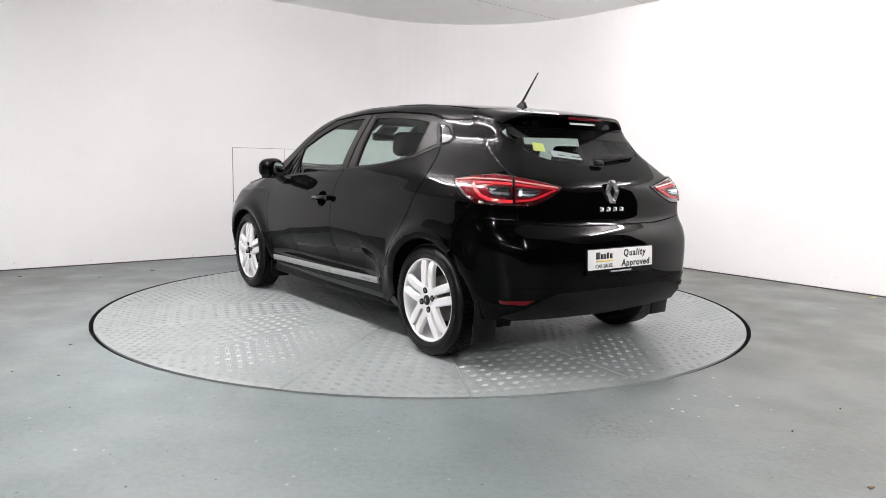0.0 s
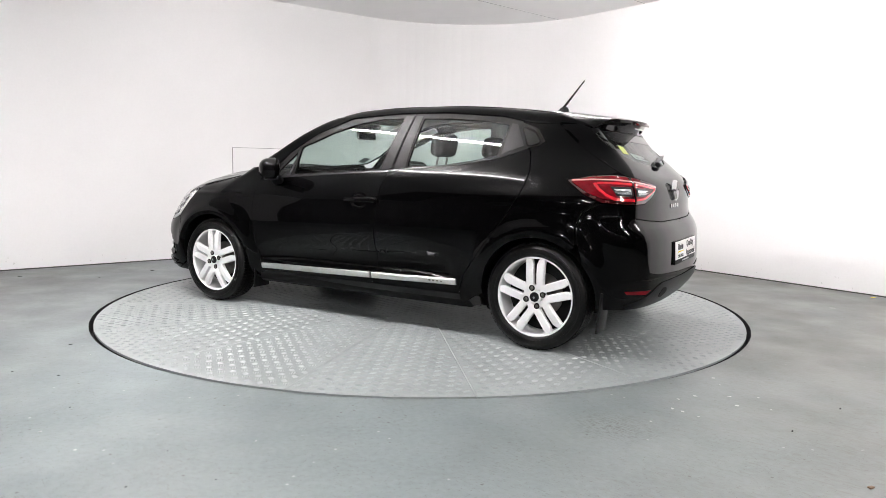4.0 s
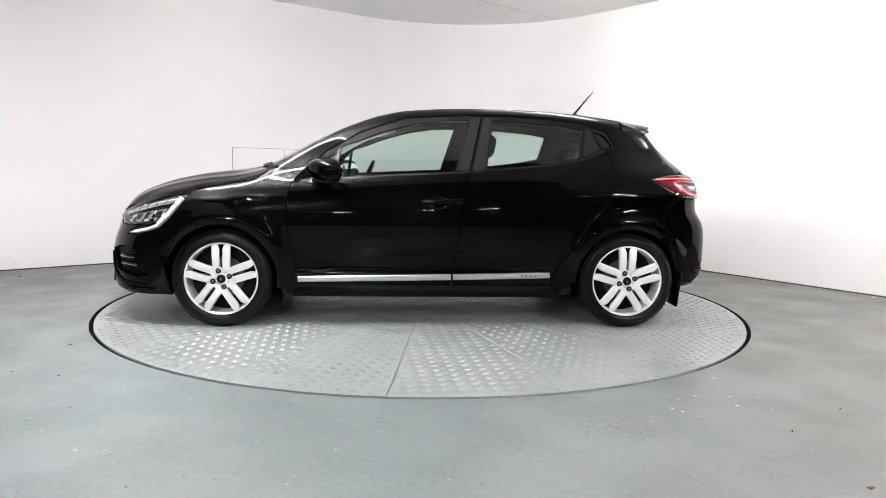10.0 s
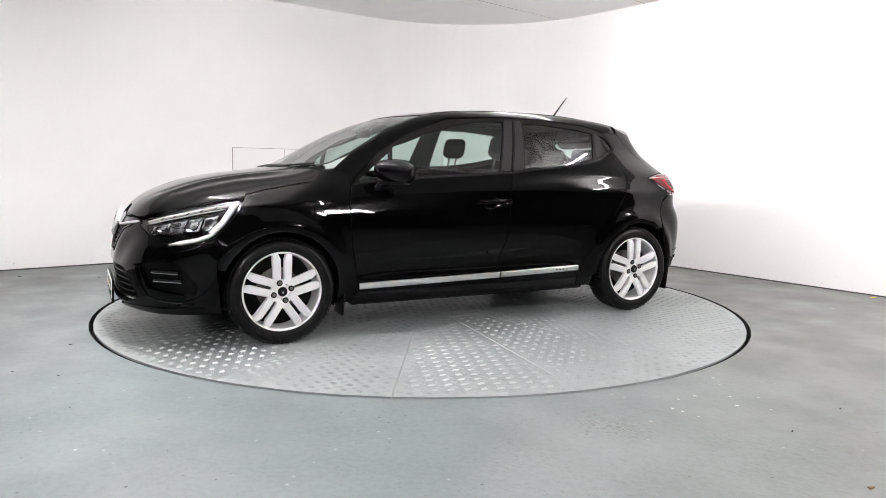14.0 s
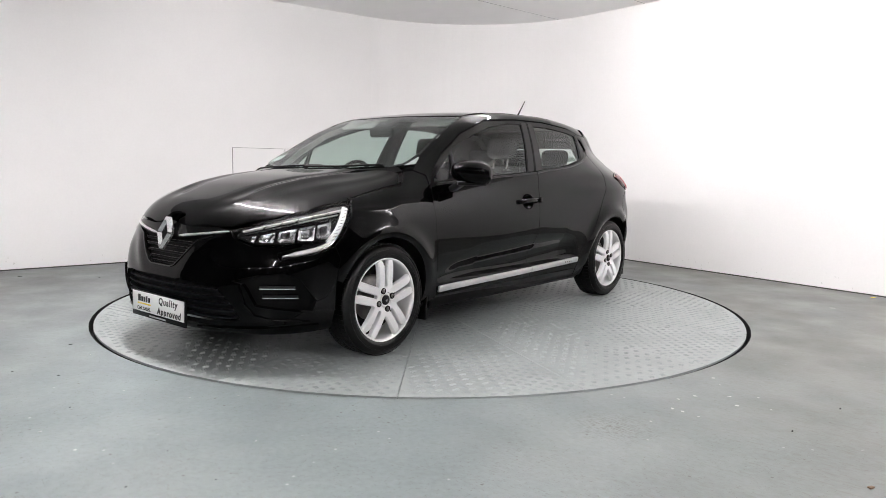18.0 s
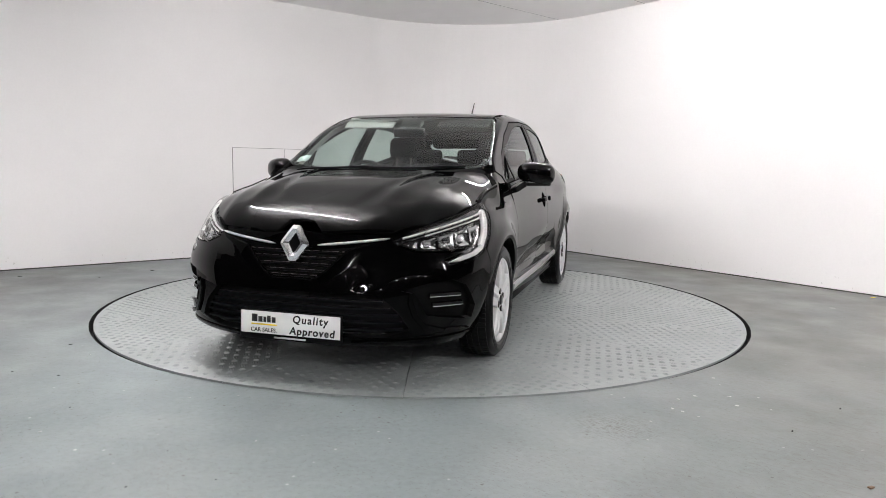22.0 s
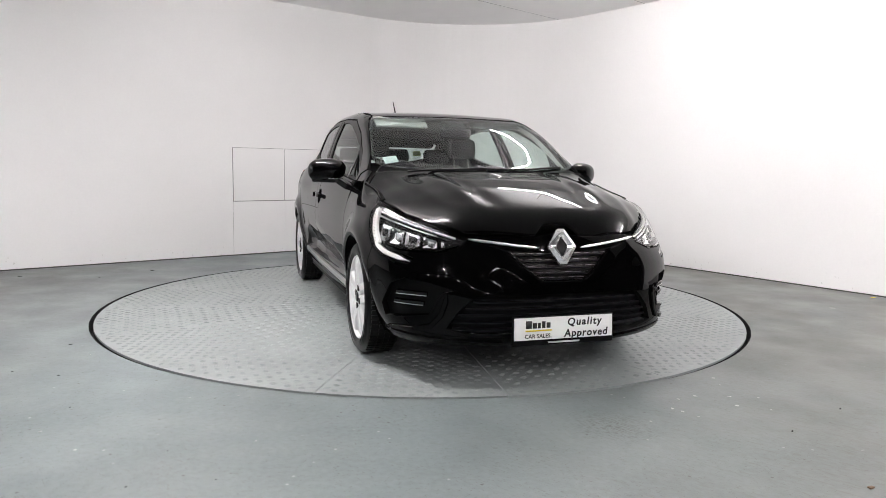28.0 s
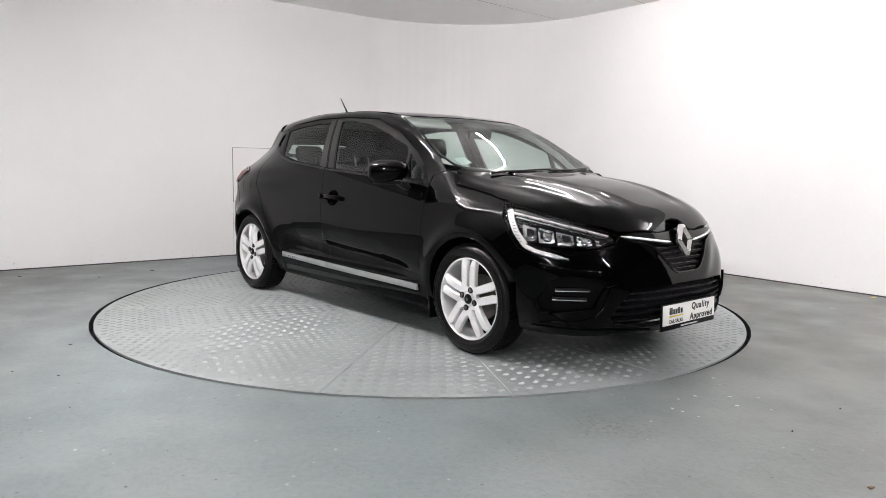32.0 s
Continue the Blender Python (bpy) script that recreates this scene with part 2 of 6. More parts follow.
    nt.links.new(col, b.inputs["Base Color"])
    r = nt.nodes.new("ShaderNodeMapRange")
    r.inputs["To Min"].default_value, r.inputs["To Max"].default_value = 0.34, 0.52
    nt.links.new(field("ShaderNodeTexNoise", 2.2, 0.35, 0.65), r.inputs["Value"])
    nt.links.new(r.outputs["Result"], b.inputs["Roughness"])
    return m


def studio_wall():
    """White emulsion with roller marks and knocks along its foot."""
    m = surface("wall_paint", (0.90, 0.892, 0.89), 0.65, grain=(55.0, 0.02), stains=(1.1, 0.035), bump=(90.0, 0.12))
    nt = m.node_tree
    b = nt.nodes["Principled BSDF"]
    where = nt.nodes.new("ShaderNodeTexCoord").outputs["Object"]
    axes = nt.nodes.new("ShaderNodeSeparateXYZ")
    nt.links.new(where, axes.inputs[0])
    low = nt.nodes.new("ShaderNodeMapRange")
    low.inputs["From Min"].default_value, low.inputs["From Max"].default_value = 0.16, 0.02
    nt.links.new(axes.outputs["Z"], low.inputs["Value"])
    n = nt.nodes.new("ShaderNodeTexNoise")
    n.inputs["Scale"].default_value, n.inputs["Detail"].default_value = 30.0, 5
    nt.links.new(where, n.inputs["Vector"])
    spot = nt.nodes.new("ShaderNodeMapRange")
    spot.inputs["From Min"].default_value, spot.inputs["From Max"].default_value = 0.66, 0.70
    nt.links.new(n.outputs["Fac"], spot.inputs["Value"])
    share = nt.nodes.new("ShaderNodeMath")
    share.operation = "MULTIPLY"
    nt.links.new(low.outputs["Result"], share.inputs[0])
    nt.links.new(spot.outputs["Result"], share.inputs[1])
    mix = nt.nodes.new("ShaderNodeMix")
    mix.data_type = "RGBA"
    nt.links.new(share.outputs[0], mix.inputs["Factor"])
    nt.links.new(b.inputs["Base Color"].links[0].from_socket, mix.inputs["A"])
    mix.inputs["B"].default_value = (0.60, 0.59, 0.57, 1)
    nt.links.new(mix.outputs["Result"], b.inputs["Base Color"])
    return m


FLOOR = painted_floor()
WALL = studio_wall()
CEIL = surface("ceiling_paint", (0.93, 0.925, 0.922), 0.7, stains=(2.0, 0.03))
HALL = surface("hall_paint", (0.018, 0.018, 0.019), 0.8, stains=(1.0, 0.3))
PIT = surface("pit_steel", (0.008, 0.008, 0.008), 0.8, spec=0.2)
PLATE = surface("painted_plate", (0.305, 0.336, 0.333), 0.33, metal=0.0, grain=(45.0, 0.12), stains=(3.2, 0.24), bump=(90.0, 0.06))
TREAD = surface("worn_tread", (0.335, 0.366, 0.362), 0.38, metal=0.0, grain=(30.0, 0.15), stains=(2.1, 0.3))
PAINT = surface("black_paint", (0.0010, 0.0010, 0.0011), 0.5, coat=1.0, spec=0.0, coat_ior=1.225)
SEAM = surface("seam_shadow", (0.003, 0.003, 0.003), 0.9, spec=0.1)
SATIN = surface("satin_black", (0.004, 0.004, 0.0045), 0.28, spec=0.22)
PLASTIC = surface("black_plastic", (0.003, 0.003, 0.0032), 0.40, grain=(120.0, 0.2), bump=(300.0, 0.1), spec=0.09)
VALANCE = surface("valance_plastic", (0.007, 0.007, 0.0075), 0.42, grain=(120.0, 0.2), bump=(300.0, 0.1), spec=0.12)
FILM = surface("black_pillar_film", (0.010, 0.0095, 0.0095), 0.34, grain=(90.0, 0.15), spec=0.08)
PILLAR = surface("satin_pillar", (0.022, 0.0215, 0.0215), 0.40, grain=(110.0, 0.2), spec=0.12)
GLOSSY = surface("gloss_black_plastic", (0.004, 0.004, 0.004), 0.08, spec=0.35)
RUBBER = surface("rubber", (0.0030, 0.0030, 0.0030), 0.33, grain=(60.0, 0.3), bump=(90.0, 0.25), spec=0.22)
CHROME = surface("chrome", (0.75, 0.75, 0.76), 0.07, metal=1.0)
BRIGHT = surface("bright_metal", (0.86, 0.86, 0.87), 0.14, metal=0.9)
HOUSING = surface("lamp_housing", (0.045, 0.045, 0.048), 0.2, metal=0.7)
SHEEN = surface("satin_chrome", (0.92, 0.92, 0.93), 0.38, metal=1.0)
SMOKE = surface("smoked_lamp_trim", (0.10, 0.10, 0.105), 0.25, metal=0.5)
BEZEL = surface("lamp_bezel", (0.45, 0.46, 0.47), 0.22, metal=0.8)
BRUSHED = surface("brushed_trim", (0.68, 0.68, 0.68), 0.28, metal=1.0, grain=(90.0, 0.06))
ALLOY = surface("silver_alloy_paint", (0.84, 0.84, 0.845), 0.30, metal=0.2, coat=0.4, grain=(200.0, 0.05))
STEEL = surface("brake_steel", (0.20, 0.19, 0.18), 0.45, metal=0.9, stains=(20.0, 0.4))
CLOTH = surface("seat_cloth", (0.005, 0.005, 0.0055), 0.9, grain=(30.0, 0.2), spec=0.1)
LINING = surface("roof_lining", (0.07, 0.072, 0.07), 0.9, grain=(30.0, 0.1), spec=0.1)
DASH = surface("dash_plastic", (0.009, 0.009, 0.0095), 0.6, grain=(40.0, 0.2), spec=0.2)
PALE = surface("visor_cloth", (0.42, 0.43, 0.41), 0.9, grain=(160.0, 0.08))
PANE = glass("window_glass", (0.74, 0.84, 0.80), 0.078)
SCREEN = glass("windscreen_glass", (0.70, 0.79, 0.76))
REARGLASS = glass("rear_glass", (0.62, 0.70, 0.67))
LENS = glass("clear_lens", (0.97, 0.97, 0.97))
REDLENS = surface("red_lens", (0.16, 0.003, 0.008), 0.08, grain=(25.0, 0.45), spec=0.3)
REDLINE = surface("red_light_guide", (0.55, 0.012, 0.022), 0.15, coat=1.0)
PINKLINE = surface("pale_light_guide", (0.80, 0.36, 0.36), 0.12, coat=1.0)
DARKRED = surface("dark_red_lens", (0.05, 0.002, 0.004), 0.08, coat=1.0)
GUIDE = surface("white_light_guide", (0.74, 0.74, 0.73), 0.2, coat=0.5)
REFLECTOR = surface("lamp_reflector", (0.86, 0.87, 0.88), 0.07, metal=1.0)
WHITE = surface("white_plate", (0.92, 0.92, 0.90), 0.4, stains=(9.0, 0.05))
INK = surface("black_ink", (0.012, 0.012, 0.012), 0.4)
YELLOW = surface("yellow_ink", (0.82, 0.62, 0.04), 0.4)
STICKER = surface("sticker_paper", (0.38, 0.45, 0.43), 0.5)
LIME = surface("lime_sticker", (0.50, 0.58, 0.16), 0.5)
MIRROR = surface("mirror_glass", (0.9, 0.9, 0.9), 0.02, metal=1.0)


# ---- building helpers ----
def part(name, bm, material, parent, label=""):
    """Links a bmesh as one mesh object under a thing or a part."""
    me = bpy.data.meshes.new(name)
    bm.to_mesh(me)
    bm.free()
    me.materials.append(material)
    for p in me.polygons:
        p.use_smooth = True
    ob = new(name, me)
    ob.parent = parent
    return tagged(ob, label)


def solid(name, verts, faces, material, parent=None, label="", smooth=False):
    me = bpy.data.meshes.new(name)
    me.from_pydata([tuple(map(float, v)) for v in verts], [], faces)
    me.materials.append(material)
    if smooth:
        for p in me.polygons:
            p.use_smooth = True
    ob = new(name, me)
    ob.parent = parent
    return tagged(ob, label)


def rbox(bm, size, m, bevel=0.02, seg=3):
    """A rounded box added to bm, at the pose m."""
    vs = bmesh.ops.create_cube(bm, size=1.0)["verts"]
    bmesh.ops.scale(bm, vec=size, verts=vs)
    es = list({e for v in vs for e in v.link_edges})
    if bevel > 0:
        r = bmesh.ops.bevel(bm, geom=es, offset=bevel, segments=seg, profile=0.5, affect="EDGES")
        vs = list({v for f in r["faces"] for v in f.verts} | {v for v in vs if v.is_valid})
    bmesh.ops.transform(bm, matrix=m, verts=vs)
    return vs


def box_part(name, size, m, material, parent, bevel=0.01, seg=3, label=""):
    bm = bmesh.new()
    rbox(bm, size, m, bevel, seg)
    ob = part(name, bm, material, parent, label)
    return ob


def lathe(profile, n, axis_y=1.0):
    """Vertices and faces of a profile (radius, offset) turned about the y axis."""
    v, f, k = [], [], len(profile)
    for i in range(n):
        a = 2 * math.pi * i / n
        v += [(r * math.cos(a), axis_y * h, r * math.sin(a)) for r, h in profile]
    for i in range(n):
        for j in range(k - 1):
            q = (i * k + j, i * k + j + 1, (i + 1) % n * k + j + 1, (i + 1) % n * k + j)
            f.append(q if axis_y > 0 else q[::-1])
    return v, f


def lettering(name, text, size, m, material, parent, shear=0.0, bold=0.0, spacing=1.0):
    cu = bpy.data.curves.new(name, "FONT")
    cu.body, cu.size, cu.shear, cu.offset, cu.space_character = text, size, shear, bold, spacing
    cu.align_x, cu.align_y, cu.extrude, cu.resolution_u = "CENTER", "CENTER", 0.0006, 3
    tmp = bpy.data.objects.new(name, cu)
    scene.collection.objects.link(tmp)
    dg = bpy.context.evaluated_depsgraph_get()
    me = bpy.data.meshes.new_from_object(tmp.evaluated_get(dg))
    bpy.data.objects.remove(tmp)
    bpy.data.curves.remove(cu)
    me.materials.clear()
    me.materials.append(material)
    me.transform(m)
    ob = new(name, me)
    ob.parent = parent
    return ob


# ---- the room: a white studio corner with a rounded angle, open to a dark hall behind ----
CORNER, ALONG_L, ALONG_R, FILLET = Vector((0.785, 4.75)), Vector((-0.797, -0.604)).normalized(), Vector((0.578, -0.816)).normalized(), 1.85


def wall_line():
    a, b = CORNER + ALONG_L * FILLET, CORNER + ALONG_R * FILLET
    centre = CORNER + (ALONG_L + ALONG_R) * FILLET
    pts = [CORNER + ALONG_L * 11.0]
    u, v = a - centre, b - centre
    a0 = math.atan2(u.y, u.x)
    turn = (math.atan2(v.y, v.x) - a0 + math.pi) % (2 * math.pi) - math.pi
    for i in range(25):
        q = a0 + turn * i / 24
        pts.append(centre + Vector((math.cos(q), math.sin(q))) * FILLET)
    return pts + [CORNER + ALONG_R * 7.6]


def wall(name, pts, height, material, thick=0.12):
    n = len(pts)
    out = []
    for i, p in enumerate(pts):
        d = (pts[min(i + 1, n - 1)] - pts[max(i - 1, 0)]).normalized()
        out.append(p + Vector((-d.y, d.x)) * thick)
    v = [(*p, 0) for p in pts] + [(*p, height) for p in pts] + [(*p, 0) for p in out] + [(*p, height) for p in out]
    f = []
    for i in range(n - 1):
        f += [(i, i + n, i + 1 + n, i + 1), (2 * n + i, 2 * n + i + 1, 3 * n + i + 1, 3 * n + i), (n + i, 3 * n + i, 3 * n + i + 1, n + i + 1)]
    f += [(0, 2 * n, 3 * n, n), (n - 1, 2 * n - 1, 4 * n - 1, 3 * n - 1)]
    ob = solid(name, v, f, material, smooth=False)
    return tagged(ob, kind="structure")


LINE = wall_line()
tagged(wall("wall_studio", LINE, CEILING, WALL), "white painted studio wall with a rounded corner", "wall")
A, B = LINE[0], LINE[-1]
for name, pts in (("wall_west", [Vector((A.x - 0.5, -10)), Vector((A.x, A.y))]), ("wall_east", [Vector((B.x, B.y)), Vector((8.4, -1.8)), Vector((8.8, -10))]),
                  ("wall_south", [Vector((8.8, -10)), Vector((A.x - 0.5, -10))])):
    tagged(wall(name, pts, CEILING, HALL), "dark painted wall of the hall", "wall")

# floor with a round pit for the turntable
PIT_R = TABLE_R + 0.027
ring = [(PIT_R * math.cos(2 * math.pi * i / 192), PIT_R * math.sin(2 * math.pi * i / 192)) for i in range(192)]
outer = [(14 * math.cos(2 * math.pi * i / 192), 14 * math.sin(2 * math.pi * i / 192) - 2.0) for i in range(192)]
fv = [(x, y, 0) for x, y in ring] + [(x, y, 0) for x, y in outer] + [(x, y, -0.1) for x, y in ring]
ff = [(i, 192 + i, 192 + (i + 1) % 192, (i + 1) % 192) for i in range(192)]
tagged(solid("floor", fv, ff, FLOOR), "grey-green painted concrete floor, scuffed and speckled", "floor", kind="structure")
pv = [(x, y, 0) for x, y in ring] + [(x, y, -0.1) for x, y in ring]
pf = [(i, (i + 1) % 192, 192 + (i + 1) % 192, 192 + i) for i in range(192)] + [tuple(range(192, 384))]
tagged(solid("turntable_pit", pv, pf, PIT), "dark steel-lined pit round the turntable", "pit", kind="structure")
def slab(name, x0, x1, y0, y1, z, material, label):
    v = [(x, y, h) for h in (z, z + 0.1) for x, y in ((x0, y0), (x1, y0), (x1, y1), (x0, y1))]
    tagged(solid(name, v, [(3, 2, 1, 0), (4, 5, 6, 7), (0, 1, 5, 4), (1, 2, 6, 5), (2, 3, 7, 6), (3, 0, 4, 7)], material), label, "ceiling", kind="structure")


slab("ceiling", -9.5, 9.5, -3.2, 9, CEILING, CEIL, "off-white panelled ceiling")
slab("ceiling_hall", -9.5, 9.5, -12, -3.2, CEILING + 0.02, HALL, "dark ceiling of the hall")


def seam_bar(name, a, b, w, h, material):
    a, b = Vector(a), Vector(b)
    bm = bmesh.new()
    d = b - a
    rbox(bm, (d.length, w, h), Matrix.Translation((a + b) / 2) @ d.to_track_quat("X", "Z").to_matrix().to_4x4(), 0.0)
    return part(name, bm, material, None)


JOINT = surface("joint_shadow_gap", (0.50, 0.50, 0.50), 0.8)
for a, b in (((-0.4, 1.75, CEILING), (1.68, 3.62, CEILING)), ((1.75, 2.0, CEILING), (2.41, 2.65, CEILING)), ((-3.0, -2.0, CEILING), (-0.4, 1.75, CEILING))):
    tagged(seam_bar("ceiling_joint", a, b, 0.006, 0.004, JOINT), "joint between ceiling panels", "trim", kind="structure")


# the flush hatch in the left wall: two boarded leaves above one another, with dark gaps
def on_left(u, z, off=0.0):
    p = CORNER + ALONG_L * u
    n = Vector((-ALONG_L.y, ALONG_L.x))
    n = n if n.y < 0 else -n
    return Vector((*(p + n * off), z))


hatch = new("wall_hatch")
hatch.matrix_world = Matrix.Translation(on_left(3.4, 0))
tagged(hatch, "flush white boarded hatch in the studio wall", "hatch")


def hatch_leaf(u0, u1, z0, z1, off):
    v = []
    for o in (0.001, off):
        v += [on_left(u, z, o) - on_left(3.4, 0) for u, z in ((u0, z0), (u1, z0), (u1, z1), (u0, z1))]
    solid("hatch_panel", v, [(4, 5, 6, 7), (0, 4, 7, 3), (1, 2, 6, 5), (3, 7, 6, 2), (0, 1, 5, 4)], WALL, hatch)


U1, U0 = (CORNER - Vector((-2.109, 2.567))).length, (CORNER - Vector((-1.626, 2.933))).length
hatch_leaf(U0 + 0.004, U1, 0.604, 1.182, 0.010)
hatch_leaf(U0 - 0.006, U1 + 0.006, 0.01, 0.596, 0.006)
hatch_leaf(U0 - 0.62, U0 - 0.004, 0.604, 1.182, 0.006)
hatch_leaf(U0 - 0.62, U0 - 0.014, 0.01, 0.596, 0.005)
GAP = surface("hatch_gap", (0.24, 0.24, 0.235), 0.9)
for u0, u1, z0, z1 in ((U1, U1 + 0.007, 0.0, 1.186), (U0 - 0.005, U0 + 0.004, 0.0, 1.186), (U0 - 0.62, U1, 0.596, 0.604), (U0 - 0.62, U1, 1.182, 1.186)):
    v = []
    for o in (0.0005, 0.0035):
        v += [on_left(u, z, o) - on_left(3.4, 0) for u, z in ((u0, z0), (u1, z0), (u1, z1), (u0, z1))]
    solid("hatch_joint", v, [(4, 5, 6, 7), (0, 4, 7, 3), (1, 2, 6, 5), (3, 7, 6, 2), (0, 1, 5, 4)], GAP, hatch)

# litter on the floor: a yellow scrap by the right wall, paint flakes
for name, x, y, s, mtl, lab, cat in (("paper_scrap", 3.72, 0.40, 0.035, YELLOW, "small yellow scrap lying by the wall", "scrap"),
                                     ("grit_lump", 1.831, -2.379, 0.008, PIT, "small dark lump of grit on the floor", "grit"),
                                     ("grit_lump", 1.477, -2.654, 0.008, PIT, "small dark lump of grit on the floor", "grit"),
                                     ("dry_leaf", 1.48, -3.16, 0.022, surface("dry_leaf", (0.16, 0.10, 0.06), 0.8), "small dry brown leaf on the floor", "leaf")):
    bm = bmesh.new()
    rbox(bm, (s, s * 0.6, 0.006), pose(x, y, 0.004, 0, 0, 25), 0.002, 2)
    for vtx in bm.verts:
        vtx.co.z += 0.3 * (vtx.co.x - x) ** 2 / s
    tagged(part(name, bm, mtl, None), lab, cat)
FLAKE = surface("flaked_paint", (0.55, 0.56, 0.54), 0.6, stains=(200.0, 0.3))
rng = random.Random(4)
for x, y, size in ((1.251, -2.214, .017), (1.408, -2.214, .012), (1.391, -2.341, .017), (1.452, -1.925, .014), (1.157, -2.26, .010), (1.537, -2.228, .008), (1.518, -2.394, .007), (.941, -2.547, .009),
                   (1.162, -2.487, .010), (1.438, -2.037, .006), (3.113, -.058, .030), (-1.239, -2.887, .008), (-1.775, -1.605, .008), (-.82, -2.262, .006), (-1.455, -2.71, .007), (-.619, -2.79, .006),
                   (-1.024, -2.302, .006), (1.085, -2.388, .014), (1.118, -2.424, .012)):
    n = rng.randint(5, 7)
    pts = [(size * rng.uniform(0.5, 1) * math.cos(2 * math.pi * k / n), size * rng.uniform(0.35, 0.7) * math.sin(2 * math.pi * k / n)) for k in range(n)]
    v = [(a, b, 0.0004) for a, b in pts] + [(a * 0.9, b * 0.9, 0.0018) for a, b in pts] + [(a * 0.45, b * 0.45, 0.0008) for a, b in pts]
    f = [tuple(range(2 * n, 3 * n))] + [(k, (k + 1) % n, n + (k + 1) % n, n + k) for k in range(n)] + [(n + k, n + (k + 1) % n, 2 * n + (k + 1) % n, 2 * n + k) for k in range(n)]
    fl = solid("paint_flake", v, f, FLAKE)
    fl.matrix_world = pose(x, y, 0, 0, 0, rng.uniform(0, 360))
    tagged(fl, "small curled pale paint flake on the floor", "paint flake", group="flakes on the floor")
for x, y, size in ((-3.543, .926, .05), (-2.561, 1.369, .05), (-1.975, -1.401, .03), (-1.746, -1.995, .02), (-1.996, -1.936, .014), (-1.475, -2.44, .010), (-.94, -3.181, .012), (-.672, -3.123, .008), (-.91, -2.892, .007), (-2.85, .916, .022)):
    bm = bmesh.new()
    rbox(bm, (size * 0.6, size * 0.22, 0.003), pose(0, 0, 0.0015, 0, 0, rng.uniform(-20, 40)), 0.001, 1)
    for vtx in bm.verts:
        vtx.co.x *= 1 + rng.uniform(-0.25, 0.25)
    lump = part("grit_lump", bm, PIT, None)
    lump.matrix_world = pose(x, y, 0)
    tagged(lump, "small dark lump of grit on the floor", "grit", group="grit on the floor")

# a thin dark strip added for the dirty shadow line where wall meets floor
inner = []
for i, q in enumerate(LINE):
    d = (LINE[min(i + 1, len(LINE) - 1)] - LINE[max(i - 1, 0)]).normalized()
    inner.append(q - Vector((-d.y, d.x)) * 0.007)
tagged(wall("wall_foot_line", inner, 0.011, surface("dark_foot_line", (0.10, 0.10, 0.095), 0.8, grain=(25.0, 0.6), stains=(3.0, 0.5)), thick=0.0065), "thin dark strip for the dirty shadow line along the foot of the wall", "trim")


# ---- the turntable: sixteen painted chequer-plate sectors ----
turntable = new("turntable")
tagged(turntable, "round grey turntable of chequer-plate sectors set flush in the floor", "turntable")
SECTORS, SEAM0, HUB_R = 16, 15.8, 0.57


def sector(i):
    a0, a1 = math.radians(SEAM0 + 22.5 * i), math.radians(SEAM0 + 22.5 * (i + 1))
    g = 0.0016
    v, n = [], 12
    for z in (-0.012, 0.0):
        for k in range(n, -1, -1):
            a = a0 + g / HUB_R + (a1 - a0 - 2 * g / HUB_R) * k / n
            v.append((HUB_R * math.cos(a), HUB_R * math.sin(a), z))
        for k in range(n + 1):
            a = a0 + g / TABLE_R + (a1 - a0 - 2 * g / TABLE_R) * k / n
            v.append((TABLE_R * math.cos(a), TABLE_R * math.sin(a), z))
    m = 2 * n + 2
    f = [tuple(range(m, 2 * m))] + [(k, (k + 1) % m, m + (k + 1) % m, m + k) for k in range(m)]
    solid("plate", v, f, PLATE, turntable)


for i in range(SECTORS):
    sector(i)
hub_ring = [((HUB_R - 0.004) * math.cos(2 * math.pi * i / 96), (HUB_R - 0.004) * math.sin(2 * math.pi * i / 96), z) for z in (-0.012, 0.0) for i in range(96)]
solid("centre_plate", hub_ring, [tuple(range(96, 192))] + [(i, (i + 1) % 96, 96 + (i + 1) % 96, 96 + i) for i in range(96)], PLATE, turntable, "round cover plate in the middle")
base = [(r * math.cos(2 * math.pi * i / 128), r * math.sin(2 * math.pi * i / 128), z) for r, z in ((TABLE_R - 0.002, -0.011), (TABLE_R - 0.002, -0.06)) for i in range(128)]
solid("base_disc", base, [tuple(range(128))] + [(i, 128 + i, 128 + (i + 1) % 128, (i + 1) % 128) for i in range(128)], PIT, turntable)


